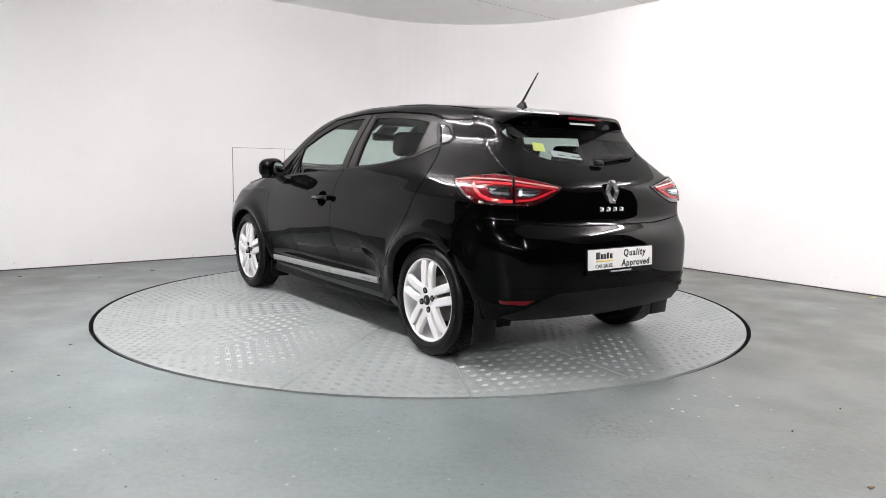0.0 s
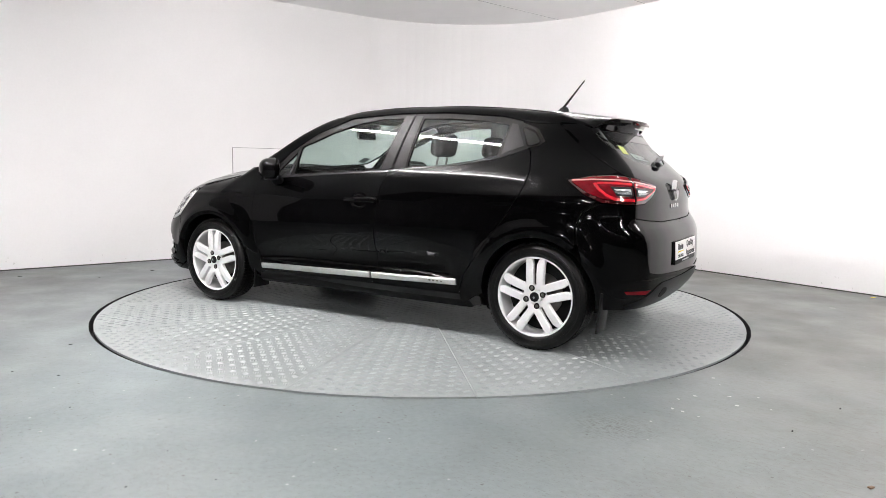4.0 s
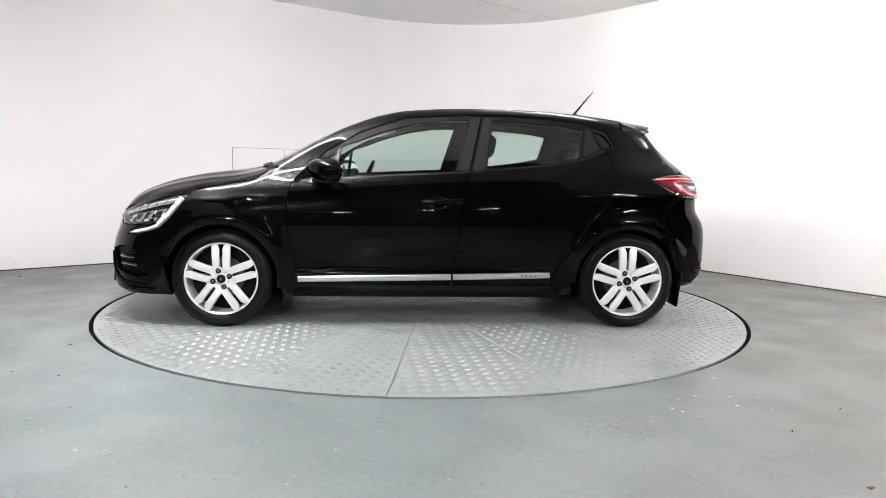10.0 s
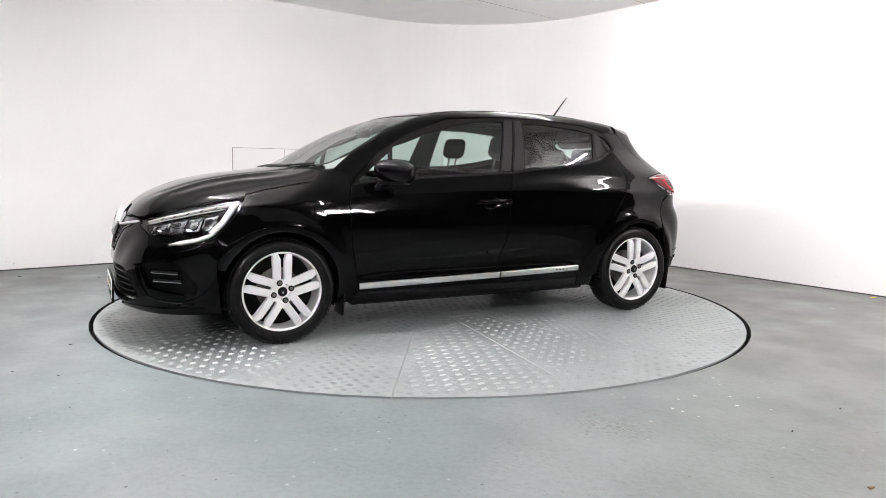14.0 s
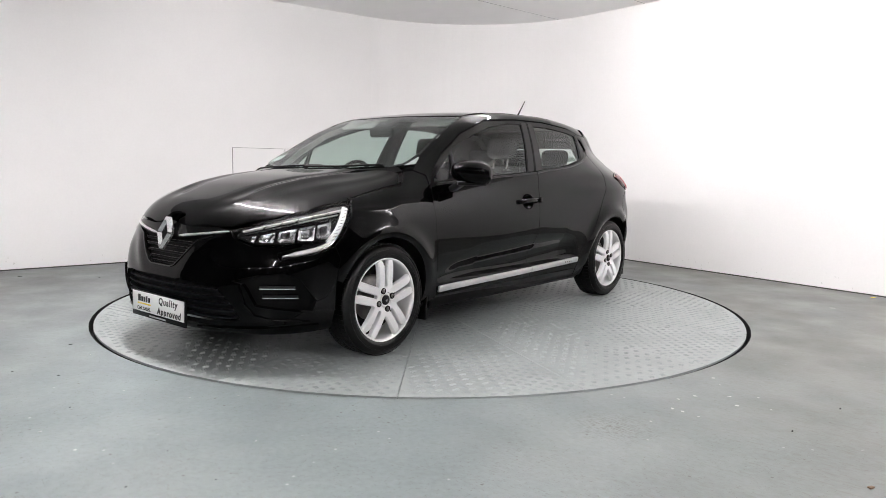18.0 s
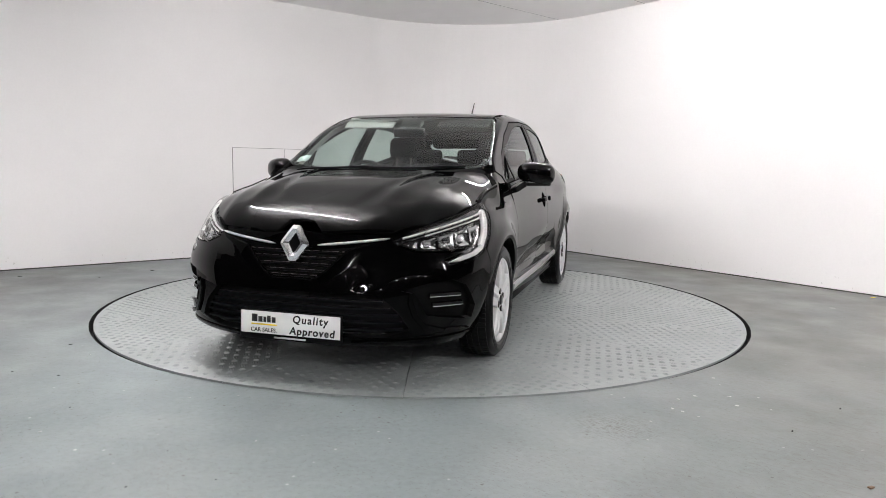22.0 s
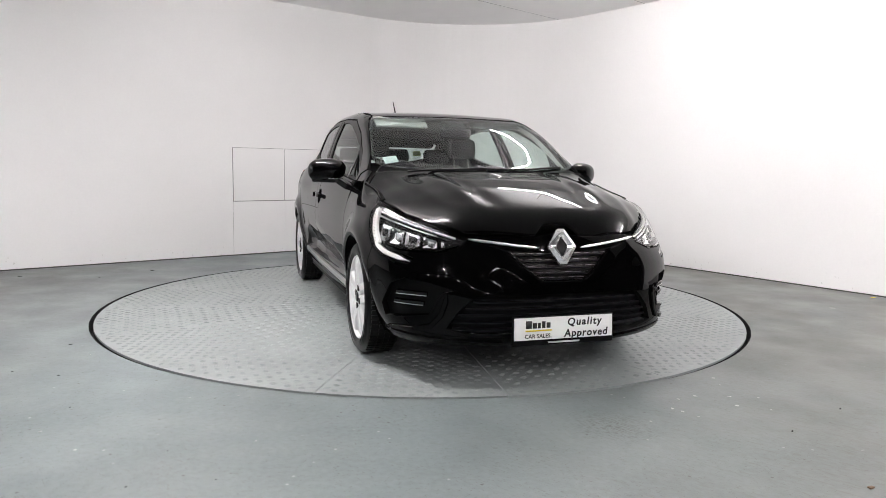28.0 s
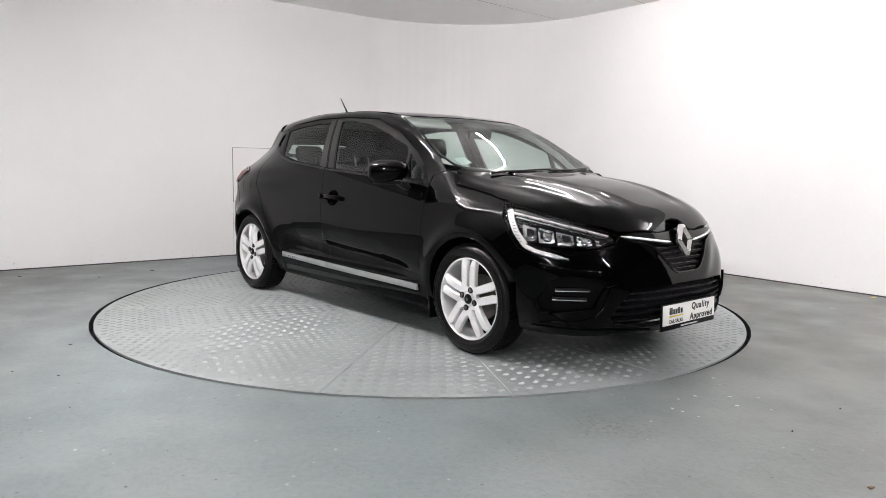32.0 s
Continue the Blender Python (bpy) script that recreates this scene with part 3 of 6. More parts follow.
def treads():
    """Five-bar tread: square groups of small bars, turned by a right angle from group to group, laid per sector."""
    v, f = [], []
    pitch, bar, half = 0.056, 0.0058, 0.0185
    for i in range(SECTORS):
        mid = math.radians(SEAM0 + 22.5 * (i + 0.5))
        turn = mid + math.pi / 4
        c, s = math.cos(turn), math.sin(turn)
        lim = math.radians(11.25)
        for gx in range(-45, 46):
            for gy in range(-45, 46):
                px, py = (gx * c - gy * s) * pitch + 1.2 * math.cos(mid), (gx * s + gy * c) * pitch + 1.2 * math.sin(mid)
                r = math.hypot(px, py)
                da = abs((math.atan2(py, px) - mid + math.pi) % (2 * math.pi) - math.pi)
                if r > TABLE_R - 0.03 or (i > 0 and r < HUB_R + 0.028) or (r > HUB_R - 0.03 and (r < HUB_R + 0.028 or da * r > lim * r - 0.022)):
                    continue
                flip = (gx + gy) % 2
                for k in range(5):
                    o = (k - 2) * 0.0078
                    w = half * (1.0 if k == 2 else 0.86 if k in (1, 3) else 0.66)
                    q = [(-w, o - bar / 2), (w, o - bar / 2), (w, o + bar / 2), (-w, o + bar / 2)]
                    if flip:
                        q = [(y, -x) for x, y in q]
                    base_i = len(v)
                    for z, sc in ((0.0002, 1.0), (0.0014, 0.5)):
                        for x, y in q:
                            cx, cy = (0, o) if not flip else (o, 0)
                            x, y = cx + (x - cx) * (sc if flip else 0.93 * sc + 0.07), cy + (y - cy) * (sc if not flip else 0.93 * sc + 0.07)
                            v.append((px + x * c - y * s, py + x * s + y * c, z))
                    f.append(tuple(base_i + j for j in (4, 5, 6, 7)))
                    f += [tuple(base_i + j for j in (a, (a + 1) % 4, 4 + (a + 1) % 4, 4 + a)) for a in range(4)]
    ob = solid("tread", v, f, TREAD, turntable, "worn raised tread bars")
    tagged(ob, kind="stuff")


treads()


# ---- panels cut from the body's surface ----
def rounded(pts, r):
    out, n = [], len(pts)
    for i in range(n):
        a, b, c = (np.array(pts[j], float) for j in (i - 1, i, (i + 1) % n))
        la, lc = np.linalg.norm(a - b), np.linalg.norm(c - b)
        ra, rc = min(r, 0.45 * la), min(r, 0.45 * lc)
        p, q = b + (a - b) / la * ra, b + (c - b) / lc * rc
        out += [(1 - t) ** 2 * p + 2 * t * (1 - t) * b + t * t * q for t in (0, 0.25, 0.5, 0.75, 1)]
    return np.array(out)


def dense(poly, gap, closed=True):
    out, n = [], len(poly)
    for i in range(n if closed else n - 1):
        a, b = poly[i], poly[(i + 1) % n]
        k = max(1, int(math.ceil(np.linalg.norm(b - a) / gap)))
        out += [a + (b - a) * j / k for j in range(k)]
    if not closed:
        out.append(poly[-1])
    out = np.array(out)
    keep = [0]
    for i in range(1, len(out)):
        if np.linalg.norm(out[i] - out[keep[-1]]) > 1e-4:
            keep.append(i)
    out = out[keep]
    return out[:-1] if closed and np.linalg.norm(out[0] - out[-1]) < 1e-4 else out


def inside(q, poly):
    x, y = q[:, 0], q[:, 1]
    odd = np.zeros(len(q), bool)
    x0, y0 = poly[-1]
    for x1, y1 in poly:
        cross = (y0 > y) != (y1 > y)
        odd ^= cross & (x < (x1 - x0) * (y - y0) / ((y1 - y0) if y1 != y0 else 1e-12) + x0)
        x0, y0 = x1, y1
    return odd


def mirrored(half, axis):
    """A half outline closed by its mirror image about s = axis."""
    return list(half) + [(2 * axis - a, b) for a, b in reversed(half) if abs(a - axis) > 1e-6]


def over_y(half):
    return list(half) + [(a, -b) for a, b in reversed(half) if abs(b) > 1e-6]


def beside(pts):
    """Points (x, z) seen from the side, brought to the wrap of the body."""
    return [tuple(p) for p in unwrap(abeam(pts))]


def clip_arch(poly, hub, r):
    """Cuts the round wheel opening out of a side outline."""
    poly = dense(np.array(poly, float), 0.01)
    p = wrap(poly)
    out = np.hypot(p[:, 0] - hub, p[:, 2] - 0.305) > r
    if out.all():
        return poly
    i0 = next(i for i in range(len(poly)) if out[i] and not out[(i + 1) % len(poly)])
    poly, p, out = (np.roll(v, -i0 - 1, axis=0) for v in (poly, p, out))
    k = int(np.argmax(out))
    last, first = p[-1], p[k]
    a0, a1 = math.atan2(last[2] - 0.305, last[0] - hub), math.atan2(first[2] - 0.305, first[0] - hub)
    best = None
    for turn in ((a1 - a0) % (2 * math.pi), (a1 - a0) % (2 * math.pi) - 2 * math.pi):
        n = max(3, int(abs(turn) * r / 0.015))
        arc = [(hub + r * math.cos(a0 + turn * i / n), 0.305 + r * math.sin(a0 + turn * i / n)) for i in range(n + 1)]
        if min(z for _, z in arc) < 0.05:
            continue
        if best is None or abs(turn) < abs(best[0]):
            best = (turn, arc)
    return np.array(list(poly[k:]) + beside(best[1]))


from mathutils.geometry import delaunay_2d_cdt


def panel(name, outline, where, material, parent, holes=(), out=0.0, depth=0.016, grid=0.035, sign=1, r=0.012, label="", bulge=0.0, shape=None, sheet=None):
    loops = [dense(rounded(o, r) if r else np.array(o, float), grid * 0.7) for o in (outline, *holes)]
    edge = np.concatenate(loops)
    lo, hi = loops[0].min(0), loops[0].max(0)
    gx, gy = np.meshgrid(np.arange(lo[0] + grid / 2, hi[0], grid), np.arange(lo[1] + grid / 2, hi[1], grid))
    g = np.stack([gx.ravel(), gy.ravel()], 1)
    g = g[inside(g, loops[0])]
    for h in loops[1:]:
        g = g[~inside(g, h)]
    if len(g):
        d = np.sqrt(((g[:, None] - edge[None]) ** 2).sum(2)).min(1)
        g = g[d > grid * 0.45]
    pts = np.concatenate([edge, g]) if len(g) else edge
    edges, rings, at = [], [], 0
    for lp in loops:
        ids = list(range(at, at + len(lp)))
        rings.append(ids)
        edges += [(ids[i], ids[(i + 1) % len(ids)]) for i in range(len(ids))]
        at += len(lp)
    vs, _, fs, orig, _, _ = delaunay_2d_cdt([Vector(p) for p in pts], edges, [], 0, 1e-6)
    q = np.array([tuple(v) for v in vs])
    back = {i: k for k, src in enumerate(orig) for i in src}
    fs = [tuple(f) for f in fs]
    mid = np.array([q[list(f)].mean(0) for f in fs])
    ok = inside(mid, loops[0])
    for h in loops[1:]:
        ok &= ~inside(mid, h)
    fs = [f for f, k in zip(fs, ok) if k]
    p = where(q)
    if sheet is not None:
        x, z = p[:, 0], p[:, 2] - 1.15
        w = np.clip((x + 1.13) / 0.11, 0, 1)
        curved = normals(p)
        p[:, 1] = w * (sheet[0] + sheet[1] * x + sheet[2] * x * x + sheet[3] * z + sheet[4] * z * z) + (1 - w) * p[:, 1]
        nrm = np.stack([-(sheet[1] + 2 * sheet[2] * x), np.ones(len(p)), -(sheet[3] + 2 * sheet[4] * z)], 1)
        nrm = nrm / np.linalg.norm(nrm, axis=1)[:, None] * w[:, None] + curved * (1 - w)[:, None]
        nrm /= np.linalg.norm(nrm, axis=1)[:, None]
    else:
        nrm = normals(p)
    if bulge:
        d = np.sqrt(((q[:, None] - edge[None]) ** 2).sum(2)).min(1)
        p = p + nrm * (bulge * (1 - np.exp(-d / 0.012)))[:, None]
    if shape:
        h = 0.004
        slope = np.stack([(shape(p + v) - shape(p - v)) / (2 * h) for v in np.eye(3) * h], 1)
        p = p + nrm * shape(p)[:, None]
        slope -= nrm * (slope * nrm).sum(1)[:, None]
        nrm = nrm - slope
        nrm /= np.linalg.norm(nrm, axis=1)[:, None]
    p = p + nrm * out
    fs2 = []
    for f in fs:
        a, b, c = p[f[0]], p[f[1]], p[f[2]]
        fs2.append(f if np.dot(np.cross(b - a, c - a), nrm[f[0]]) > 0 else f[::-1])
    verts, k = [p], len(p)
    rim = []
    for ids in rings:
        ids = [back[i] for i in ids]
        n = len(ids)
        verts += [p[ids], p[ids] - nrm[ids] * depth]
        for i in range(n):
            j = (i + 1) % n
            rim.append((k + i, k + j, k + n + j, k + n + i))
        k += 2 * n
    verts = np.concatenate(verts)
    verts[:, 1] *= sign
    nrm = nrm * [1, sign, 1]
    faces = fs2 + rim
    if sign < 0:
        faces = [f[::-1] for f in faces]
    me = bpy.data.meshes.new(name)
    me.from_pydata(verts.tolist(), [], faces)
    me.materials.append(material)
    me.materials.append(SEAM if depth > 0.002 else material)
    me.polygons.foreach_set("material_index", [0] * len(fs2) + [1] * len(rim))
    me.polygons.foreach_set("use_smooth", [True] * len(fs2) + [False] * len(rim))
    me.update()
    vn = np.zeros((len(verts), 3))
    vn[:len(nrm)] = nrm
    if not bulge:
        me.normals_split_custom_set_from_vertices(vn.tolist())
    ob = new(name, me)
    ob.parent = parent
    return tagged(ob, label)


def strip(name, path, where, width, material, parent, out=0.004, thick=0.012, sign=1, taper=0.0, gap=0.03, label=""):
    """A bar that follows the body along a path."""
    q = dense(np.array(path, float), gap, closed=False)
    p = where(q)
    nrm = normals(p)
    t = np.gradient(p, axis=0)
    t /= np.linalg.norm(t, axis=1)[:, None]
    side_way = np.cross(t, nrm)
    n = len(q)
    w = np.full(n, width / 2)
    if taper:
        u = np.linspace(0, 1, n)
        w = w * np.clip(np.minimum(u, 1 - u) / taper, 0.12, 1)
    sec = [(-1, 0.0), (-1, 0.75), (-0.75, 1.0), (0.75, 1.0), (1, 0.75), (1, 0.0)]
    v = np.concatenate([p + side_way * (w * a)[:, None] + nrm * (out - thick + thick * b) for a, b in sec])
    v[:, 1] *= sign
    m = len(sec)
    f = [(a * n + i, a * n + i + 1, (a + 1) * n + i + 1, (a + 1) * n + i) for a in range(m - 1) for i in range(n - 1)]
    f += [tuple(a * n for a in range(m)), tuple(a * n + n - 1 for a in reversed(range(m)))]
    if sign < 0:
        f = [g[::-1] for g in f]
    return solid(name, v, f, material, parent, label)


# ---- the car: a black five-door hatchback ----
car = new("car")
tagged(car, "glossy black five-door hatchback standing on the turntable", "car")
HUBS = (1.2915, -1.2915)
ARCH_F, ARCH_R = 0.342, 0.338

# seams (along the side, height)
DOOR_F = [(.862, .905), (.883, .81), (.882, .66), (.869, .53), (.842, .40), (.826, .272)]
GAP_B = [(-.255, .985), (-.215, .89), (-.2, .76), (-.183, .55), (-.154, .32), (-.147, .272)]
BELT_F = [(-.255, .982), (.2, .958), (.6, .932), (.855, .912)]
DOOR_R = [(-.79, .272), (-.825, .385), (-.944, .54), (-1.088, .74), (-1.171, .88), (-1.197, .94), (-1.214, 1.01), (-1.204, 1.10), (-1.19, 1.135)]
BELT_R = [(-1.19, 1.135), (-1.0, 1.075), (-.76, 1.034), (-.383, 1.0), (-.262, .985)]
RAIL = [(.80, .985), (.66, 1.105), (.44, 1.235), (.15, 1.335), (-.22, 1.358), (-.58, 1.358), (-.95, 1.33), (-1.075, 1.308)]
SCREEN_EDGE = [(.97, .655), (.84, .655), (.6, .612), (.42, .575), (.31, .54)]
ROOF_EDGE = [(.27, .53), (0, .527), (-.5, .527), (-1.0, .512), (-1.3, .485)]
LAMP_F = [(1.452, .845), (1.54, .832), (1.65, .795), (1.78, .752), (1.915, .695), (1.90, .665), (1.834, .632), (1.73, .628), (1.66, .638), (1.632, .625),
          (1.73, .594), (1.725, .572), (1.60, .595), (1.545, .626), (1.50, .69), (1.468, .77)]
NOSE_LINE = [(1.54, .838), (1.65, .800), (1.78, .757), (1.915, .712), (1.98, .708), (2.118, .700), (2.18, .705), (FRONT, .728)]
LAMP_R = [(-1.42, .962), (-1.53, .985), (-1.628, .993), (-1.689, .985), (-1.82, .957), (-1.93, .93), (-1.86, .878), (-1.779, .842), (-1.704, .838), (-1.55, .85), (-1.485, .89)]
GATE_LOW = [(-1.71, .765), (-1.80, .75), (-1.951, .735), (REAR, .732)]


def grown(poly, d):
    """The outline moved outwards by d."""
    poly = np.array(poly, float)
    area = 0.5 * np.sum(poly[:, 0] * np.roll(poly[:, 1], -1) - np.roll(poly[:, 0], -1) * poly[:, 1])
    e = np.roll(poly, -1, 0) - poly
    nn = np.stack([e[:, 1], -e[:, 0]], 1) / np.maximum(np.linalg.norm(e, axis=1), 1e-9)[:, None] * np.sign(area)
    v = nn + np.roll(nn, 1, 0)
    v /= np.maximum((v * v).sum(1) / 2, 0.25)[:, None]
    return [tuple(a) for a in poly + v * d]


def shifted(pts, dx, dz=0.0):
    return [(a + dx, b + dz) for a, b in pts]


def scoop(p):
    """The hollow low in the doors, ending in a ledge over the trim strip."""
    x, z = p[:, 0], p[:, 2]
    top = np.interp(x, [-0.80, -0.72, -0.56, -0.2, 0.2, 0.45, 0.6, 0.85], [0.37, 0.50, 0.59, 0.615, 0.57, 0.55, 0.50, 0.42])
    ledge = np.clip((z - 0.345) / 0.03, 0, 1)
    return -0.19 * 0.010 * np.log1p(np.exp(np.clip((top - z) / 0.010, -30, 30))) * ledge * ledge * (3 - 2 * ledge)


def wing_fold(p):
    """The fold along the front wing."""
    u = (p[:, 2] - 0.816 + 0.062 * (p[:, 0] - 1.11)) / 0.014
    return 0.0045 * np.exp(-u * u) / (1 + np.exp((0.98 - p[:, 0]) / 0.03)) - 0.004 / (1 + np.exp(-u))


def creases(p):
    """Two folds that run from the screen's corners towards the badge."""
    x, y = p[:, 0], np.abs(p[:, 1])
    line = 0.60 - 0.11 * np.clip((x - 1.1) / 0.9, 0, 1)
    u = (y - line) / 0.035
    inner = (y - 0.37 + 0.17 * np.clip((x - 1.1) / 0.9, 0, 1)) / 0.012
    fade = 1 / (1 + np.exp((x - 1.88) / 0.03))
    return -0.008 / (1 + np.exp(-2.2 * u)) + 0.003 * np.exp(-u * u) - 0.009 * fade / (1 + np.exp(-np.clip(inner, -30, 30)))


def nose_fold(p):
    """The raised edge round the grille and the hollows beside it."""
    y, z = np.abs(p[:, 1]), p[:, 2]
    line = 0.235 + 0.10 * np.clip((z - 0.52) / 0.14, -0.6, 1.2)
    u = (y - line) / 0.055
    keep = 1 / (1 + np.exp((0.45 - z) / 0.02)) / (1 + np.exp((z - 0.625) / 0.02)) * (p[:, 0] > 1.6)
    hollow = np.exp(-((y - line - 0.13) / 0.10) ** 2)
    return keep * (0.005 * np.exp(-u * u) - 0.010 * hollow)


def bodywork():
    for sg in (1, -1):
        fd = panel("front_door", DOOR_F + GAP_B[::-1] + BELT_F[1:-1], wrap, PAINT, car, holes=(CUP,), sign=sg, shape=scoop, grid=0.018)
        rd = panel("rear_door", [(a - 0.006, b) for a, b in GAP_B] + DOOR_R + BELT_R[1:-1], wrap, PAINT, car, sign=sg, shape=scoop, grid=0.018)
        side_windows(fd, rd, sg)
        handle(fd, sg)
        for door, a, b in ((fd, .822, -.145), (rd, -.158, -.782)):
            za, zb = (.303, .325) if door is fd else (.325, .341)
            strip("trim_strip", [(a, za), ((a + b) / 2, (za + zb) / 2), (b, zb)], wrap, 0.037, BRUSHED, door, out=0.012, thick=0.016, sign=sg, taper=0.0, label="bright brushed metal trim strip")
        for k in range(4):
            box_part("emblem_bar", (0.016, 0.002, 0.009), Matrix.Translation((-.60 - .028 * k, sg * (float(side(-.63, .337)) + 0.0115), .3365)), STEEL, rd, 0.001, 1)
        # fender: door gap, bonnet seam, head lamp, bumper seam, wheel opening
        top = [(.80, .995), (.95, 1.0), (1.018, .995), (1.075, .938), (1.108, .917), (1.252, .898), (1.373, .874), (1.452, .852)]
        fen = [(.832, .20), (.832, .272), (.848, .40), (.875, .53), (.888, .66), (.889, .81), (.868, .905)] + top + [(1.460, .77), (1.494, .69), (1.535, .626), (1.515, .56), (1.53, .45)]
        panel("fender", clip_arch(fen, HUBS[0], ARCH_F), wrap, PAINT, car, sign=sg, r=0, shape=wing_fold, grid=0.02)
        # windscreen pillar and roof rail
        edge = [tuple(v) for v in unwrap(above(SCREEN_EDGE[1:] + ROOF_EDGE[:1] + ROOF_EDGE[1:]))]
        rail = [(.868, .912)] + shifted(RAIL, 0.0, 0.004) + [(-1.2, 1.29)] + [(-1.405, 1.285)] + edge[::-1] + [(.95, 1.003), (.86, .975)]
        panel("roof_rail", rail, wrap, PAINT, car, sign=sg, r=0.004, grid=0.016)
        # rear quarter
        q = [(-.80, .20), (-.797, .272), (-.833, .385), (-.952, .54), (-1.096, .74), (-1.179, .88), (-1.205, .94), (-1.222, 1.01), (-1.212, 1.10), (-1.20, 1.14),
             (-1.27, 1.155), (-1.30, 1.18), (-1.245, 1.258), (-1.115, 1.295), (-1.2, 1.285), (-1.402, 1.28), (-1.53, 1.16), (-1.665, 1.012), (-1.625, 1.0), (-1.53, .992), (-1.412, .966),
             (-1.478, .888), (-1.535, .858), (-1.475, .79), (-1.445, .71), (-1.44, .60)]
        panel("rear_quarter", clip_arch(q, HUBS[1], ARCH_R), wrap, PAINT, car, sign=sg, r=0)
        panel("sill", [(.93, .200), (.93, .264), (-.93, .264), (-.93, .200)], wrap, SATIN, car, sign=sg, out=-0.004)
        for hub, r in ((HUBS[0], ARCH_F), (HUBS[1], ARCH_R)):
            liner(hub, r, sg)
        mudflap(0.915, sg, 0.13, 0.27, 0.635)
        mudflap(-1.655, sg, 0.13, 0.36, 0.635)
        head_lamp(sg)
        tail_lamp(sg)
        door_mirror(fd, sg)
        for seam in (DOOR_F, GAP_B, DOOR_R, BELT_F, BELT_R, RAIL, [(.80, .985), (.862, .905)], [(1.018, .995)] + [(1.075, .938), (1.108, .917), (1.252, .898), (1.373, .874), (1.452, .852)],
                     [(-1.405, 1.285), (-1.535, 1.16), (-1.67, 1.01)], [(-.255, .98), (-.35, 1.355)], [(-1.075, 1.305), (-1.402, 1.282)], [(1.535, .626), (1.517, .56), (1.532, .45)], [(-1.535, .858), (-1.478, .79), (-1.448, .71), (-1.45, .62)]):
            strip("seam_backing", seam, wrap, 0.05, SEAM, car, out=-0.062 if seam in (GAP_B, DOOR_R, DOOR_F) else -0.014, thick=0.004, sign=sg)
    strip("fuel_flap_gap", beside([(-1.44, .80), (-1.30, .775), (-1.285, .85), (-1.30, .93), (-1.42, .945), (-1.455, .88), (-1.44, .80)]), wrap, 0.004, GLOSSY, car, out=0.0012, thick=0.003, sign=-1)
    # bonnet
    seam = wrap([(1.08, .944), (1.112, .923), (1.255, .904), (1.375, .880), (1.452, .857), (1.54, .843), (1.65, .806), (1.78, .763), (1.915, .719), (1.98, .714), (2.118, .706), (2.17, .712)])
    bon = [(1.185, 0), (1.14, .30), (1.045, .60), (1.035, .655)] + [(v[0], v[1]) for v in seam] + [(2.012, .062), (2.006, 0)]
    lid = panel("bonnet", over_y(bon), above, PAINT, car, r=0.006, shape=creases, grid=0.022)
    for sg in (1, -1):
        strip("bonnet_edge", [(1.10, .931), (1.255, .9045), (1.375, .8805), (1.45, .858)], wrap, 0.007, PAINT, lid, out=0.002, thick=0.006, sign=sg)
    screen()
    panel("roof", over_y([(.345, 0), (.325, .3), (.275, .518), (0, .52), (-.5, .52), (-1.0, .505), (-1.30, .478), (-1.325, .3), (-1.335, 0)]), above, PAINT, car, r=0.01)
    panel("roof_lining", over_y([(.36, 0), (.33, .3), (.28, .49), (0, .50), (-.5, .50), (-1.0, .49), (-1.30, .46), (-1.34, 0)]), above, LINING, car, out=-0.03, depth=0.005, grid=0.08)
    front_bumper()
    tailgate()
    rear_bumper()


HANDLE = (-0.075, 0.802)
CUP = [(HANDLE[0] + 0.012 + 0.070 * math.cos(2 * math.pi * i / 24), HANDLE[1] - 0.004 + 0.053 * math.sin(2 * math.pi * i / 24)) for i in range(24)]


def handle(door, sg):
    """A pull handle over its round recess."""
    x, z = HANDLE
    y = float(side(x, z))
    panel("handle_cup", grown(CUP, 0.001), wrap, PAINT, door, sign=sg, out=0.0, depth=0.001, grid=0.010, r=0, bulge=-0.030, label="dark handle recess")
    bm = bmesh.new()
    rbox(bm, (0.262, 0.026, 0.042), pose(0, 0, 0), 0.011, 3)
    for v in bm.verts:
        v.co.z *= 1 - 0.30 * abs(v.co.x) / 0.131
        v.co.y -= 0.022 * (v.co.x / 0.131) ** 4
        v.co.z += 0.004 * (v.co.x < -0.05)
    slope = math.degrees(math.atan((float(side(x, z + .03)) - float(side(x, z - .03))) / .06))
    bmesh.ops.transform(bm, matrix=Matrix.Translation((x - 0.006, y + 0.030, z + 0.004)) @ pose(0, 0, 0, -slope, 0.8, 0), verts=bm.verts)
    if sg < 0:
        bmesh.ops.scale(bm, vec=(1, -1, 1), verts=bm.verts)
        bmesh.ops.reverse_faces(bm, faces=bm.faces)
    part("door_handle", bm, PAINT, door, "black pull handle")
    box_part("lock_cover", (0.040, 0.022, 0.034), pose(x - 0.108, sg * (y + 0.024), z + 0.004, 0, 0.8, 0), PAINT, door, 0.008, 3)


FRONT_GLASS = [(.557, 1.145), (.585, .955), (-.166, .995), (-.266, 1.328), (-.096, 1.325), (.112, 1.292), (.304, 1.236), (.46, 1.175)]
SAIL = [(.80, .93), (.588, 1.105), (.612, .955)]
REAR_GLASS = [(-.372, 1.02), (-.418, 1.322), (-.622, 1.320), (-.881, 1.298), (-1.02, 1.275), (-.975, 1.095), (-.79, 1.058), (-.586, 1.03)]
QUARTER = [(-1.112, 1.27), (-1.215, 1.243), (-1.268, 1.18), (-1.245, 1.163), (-1.175, 1.15)]


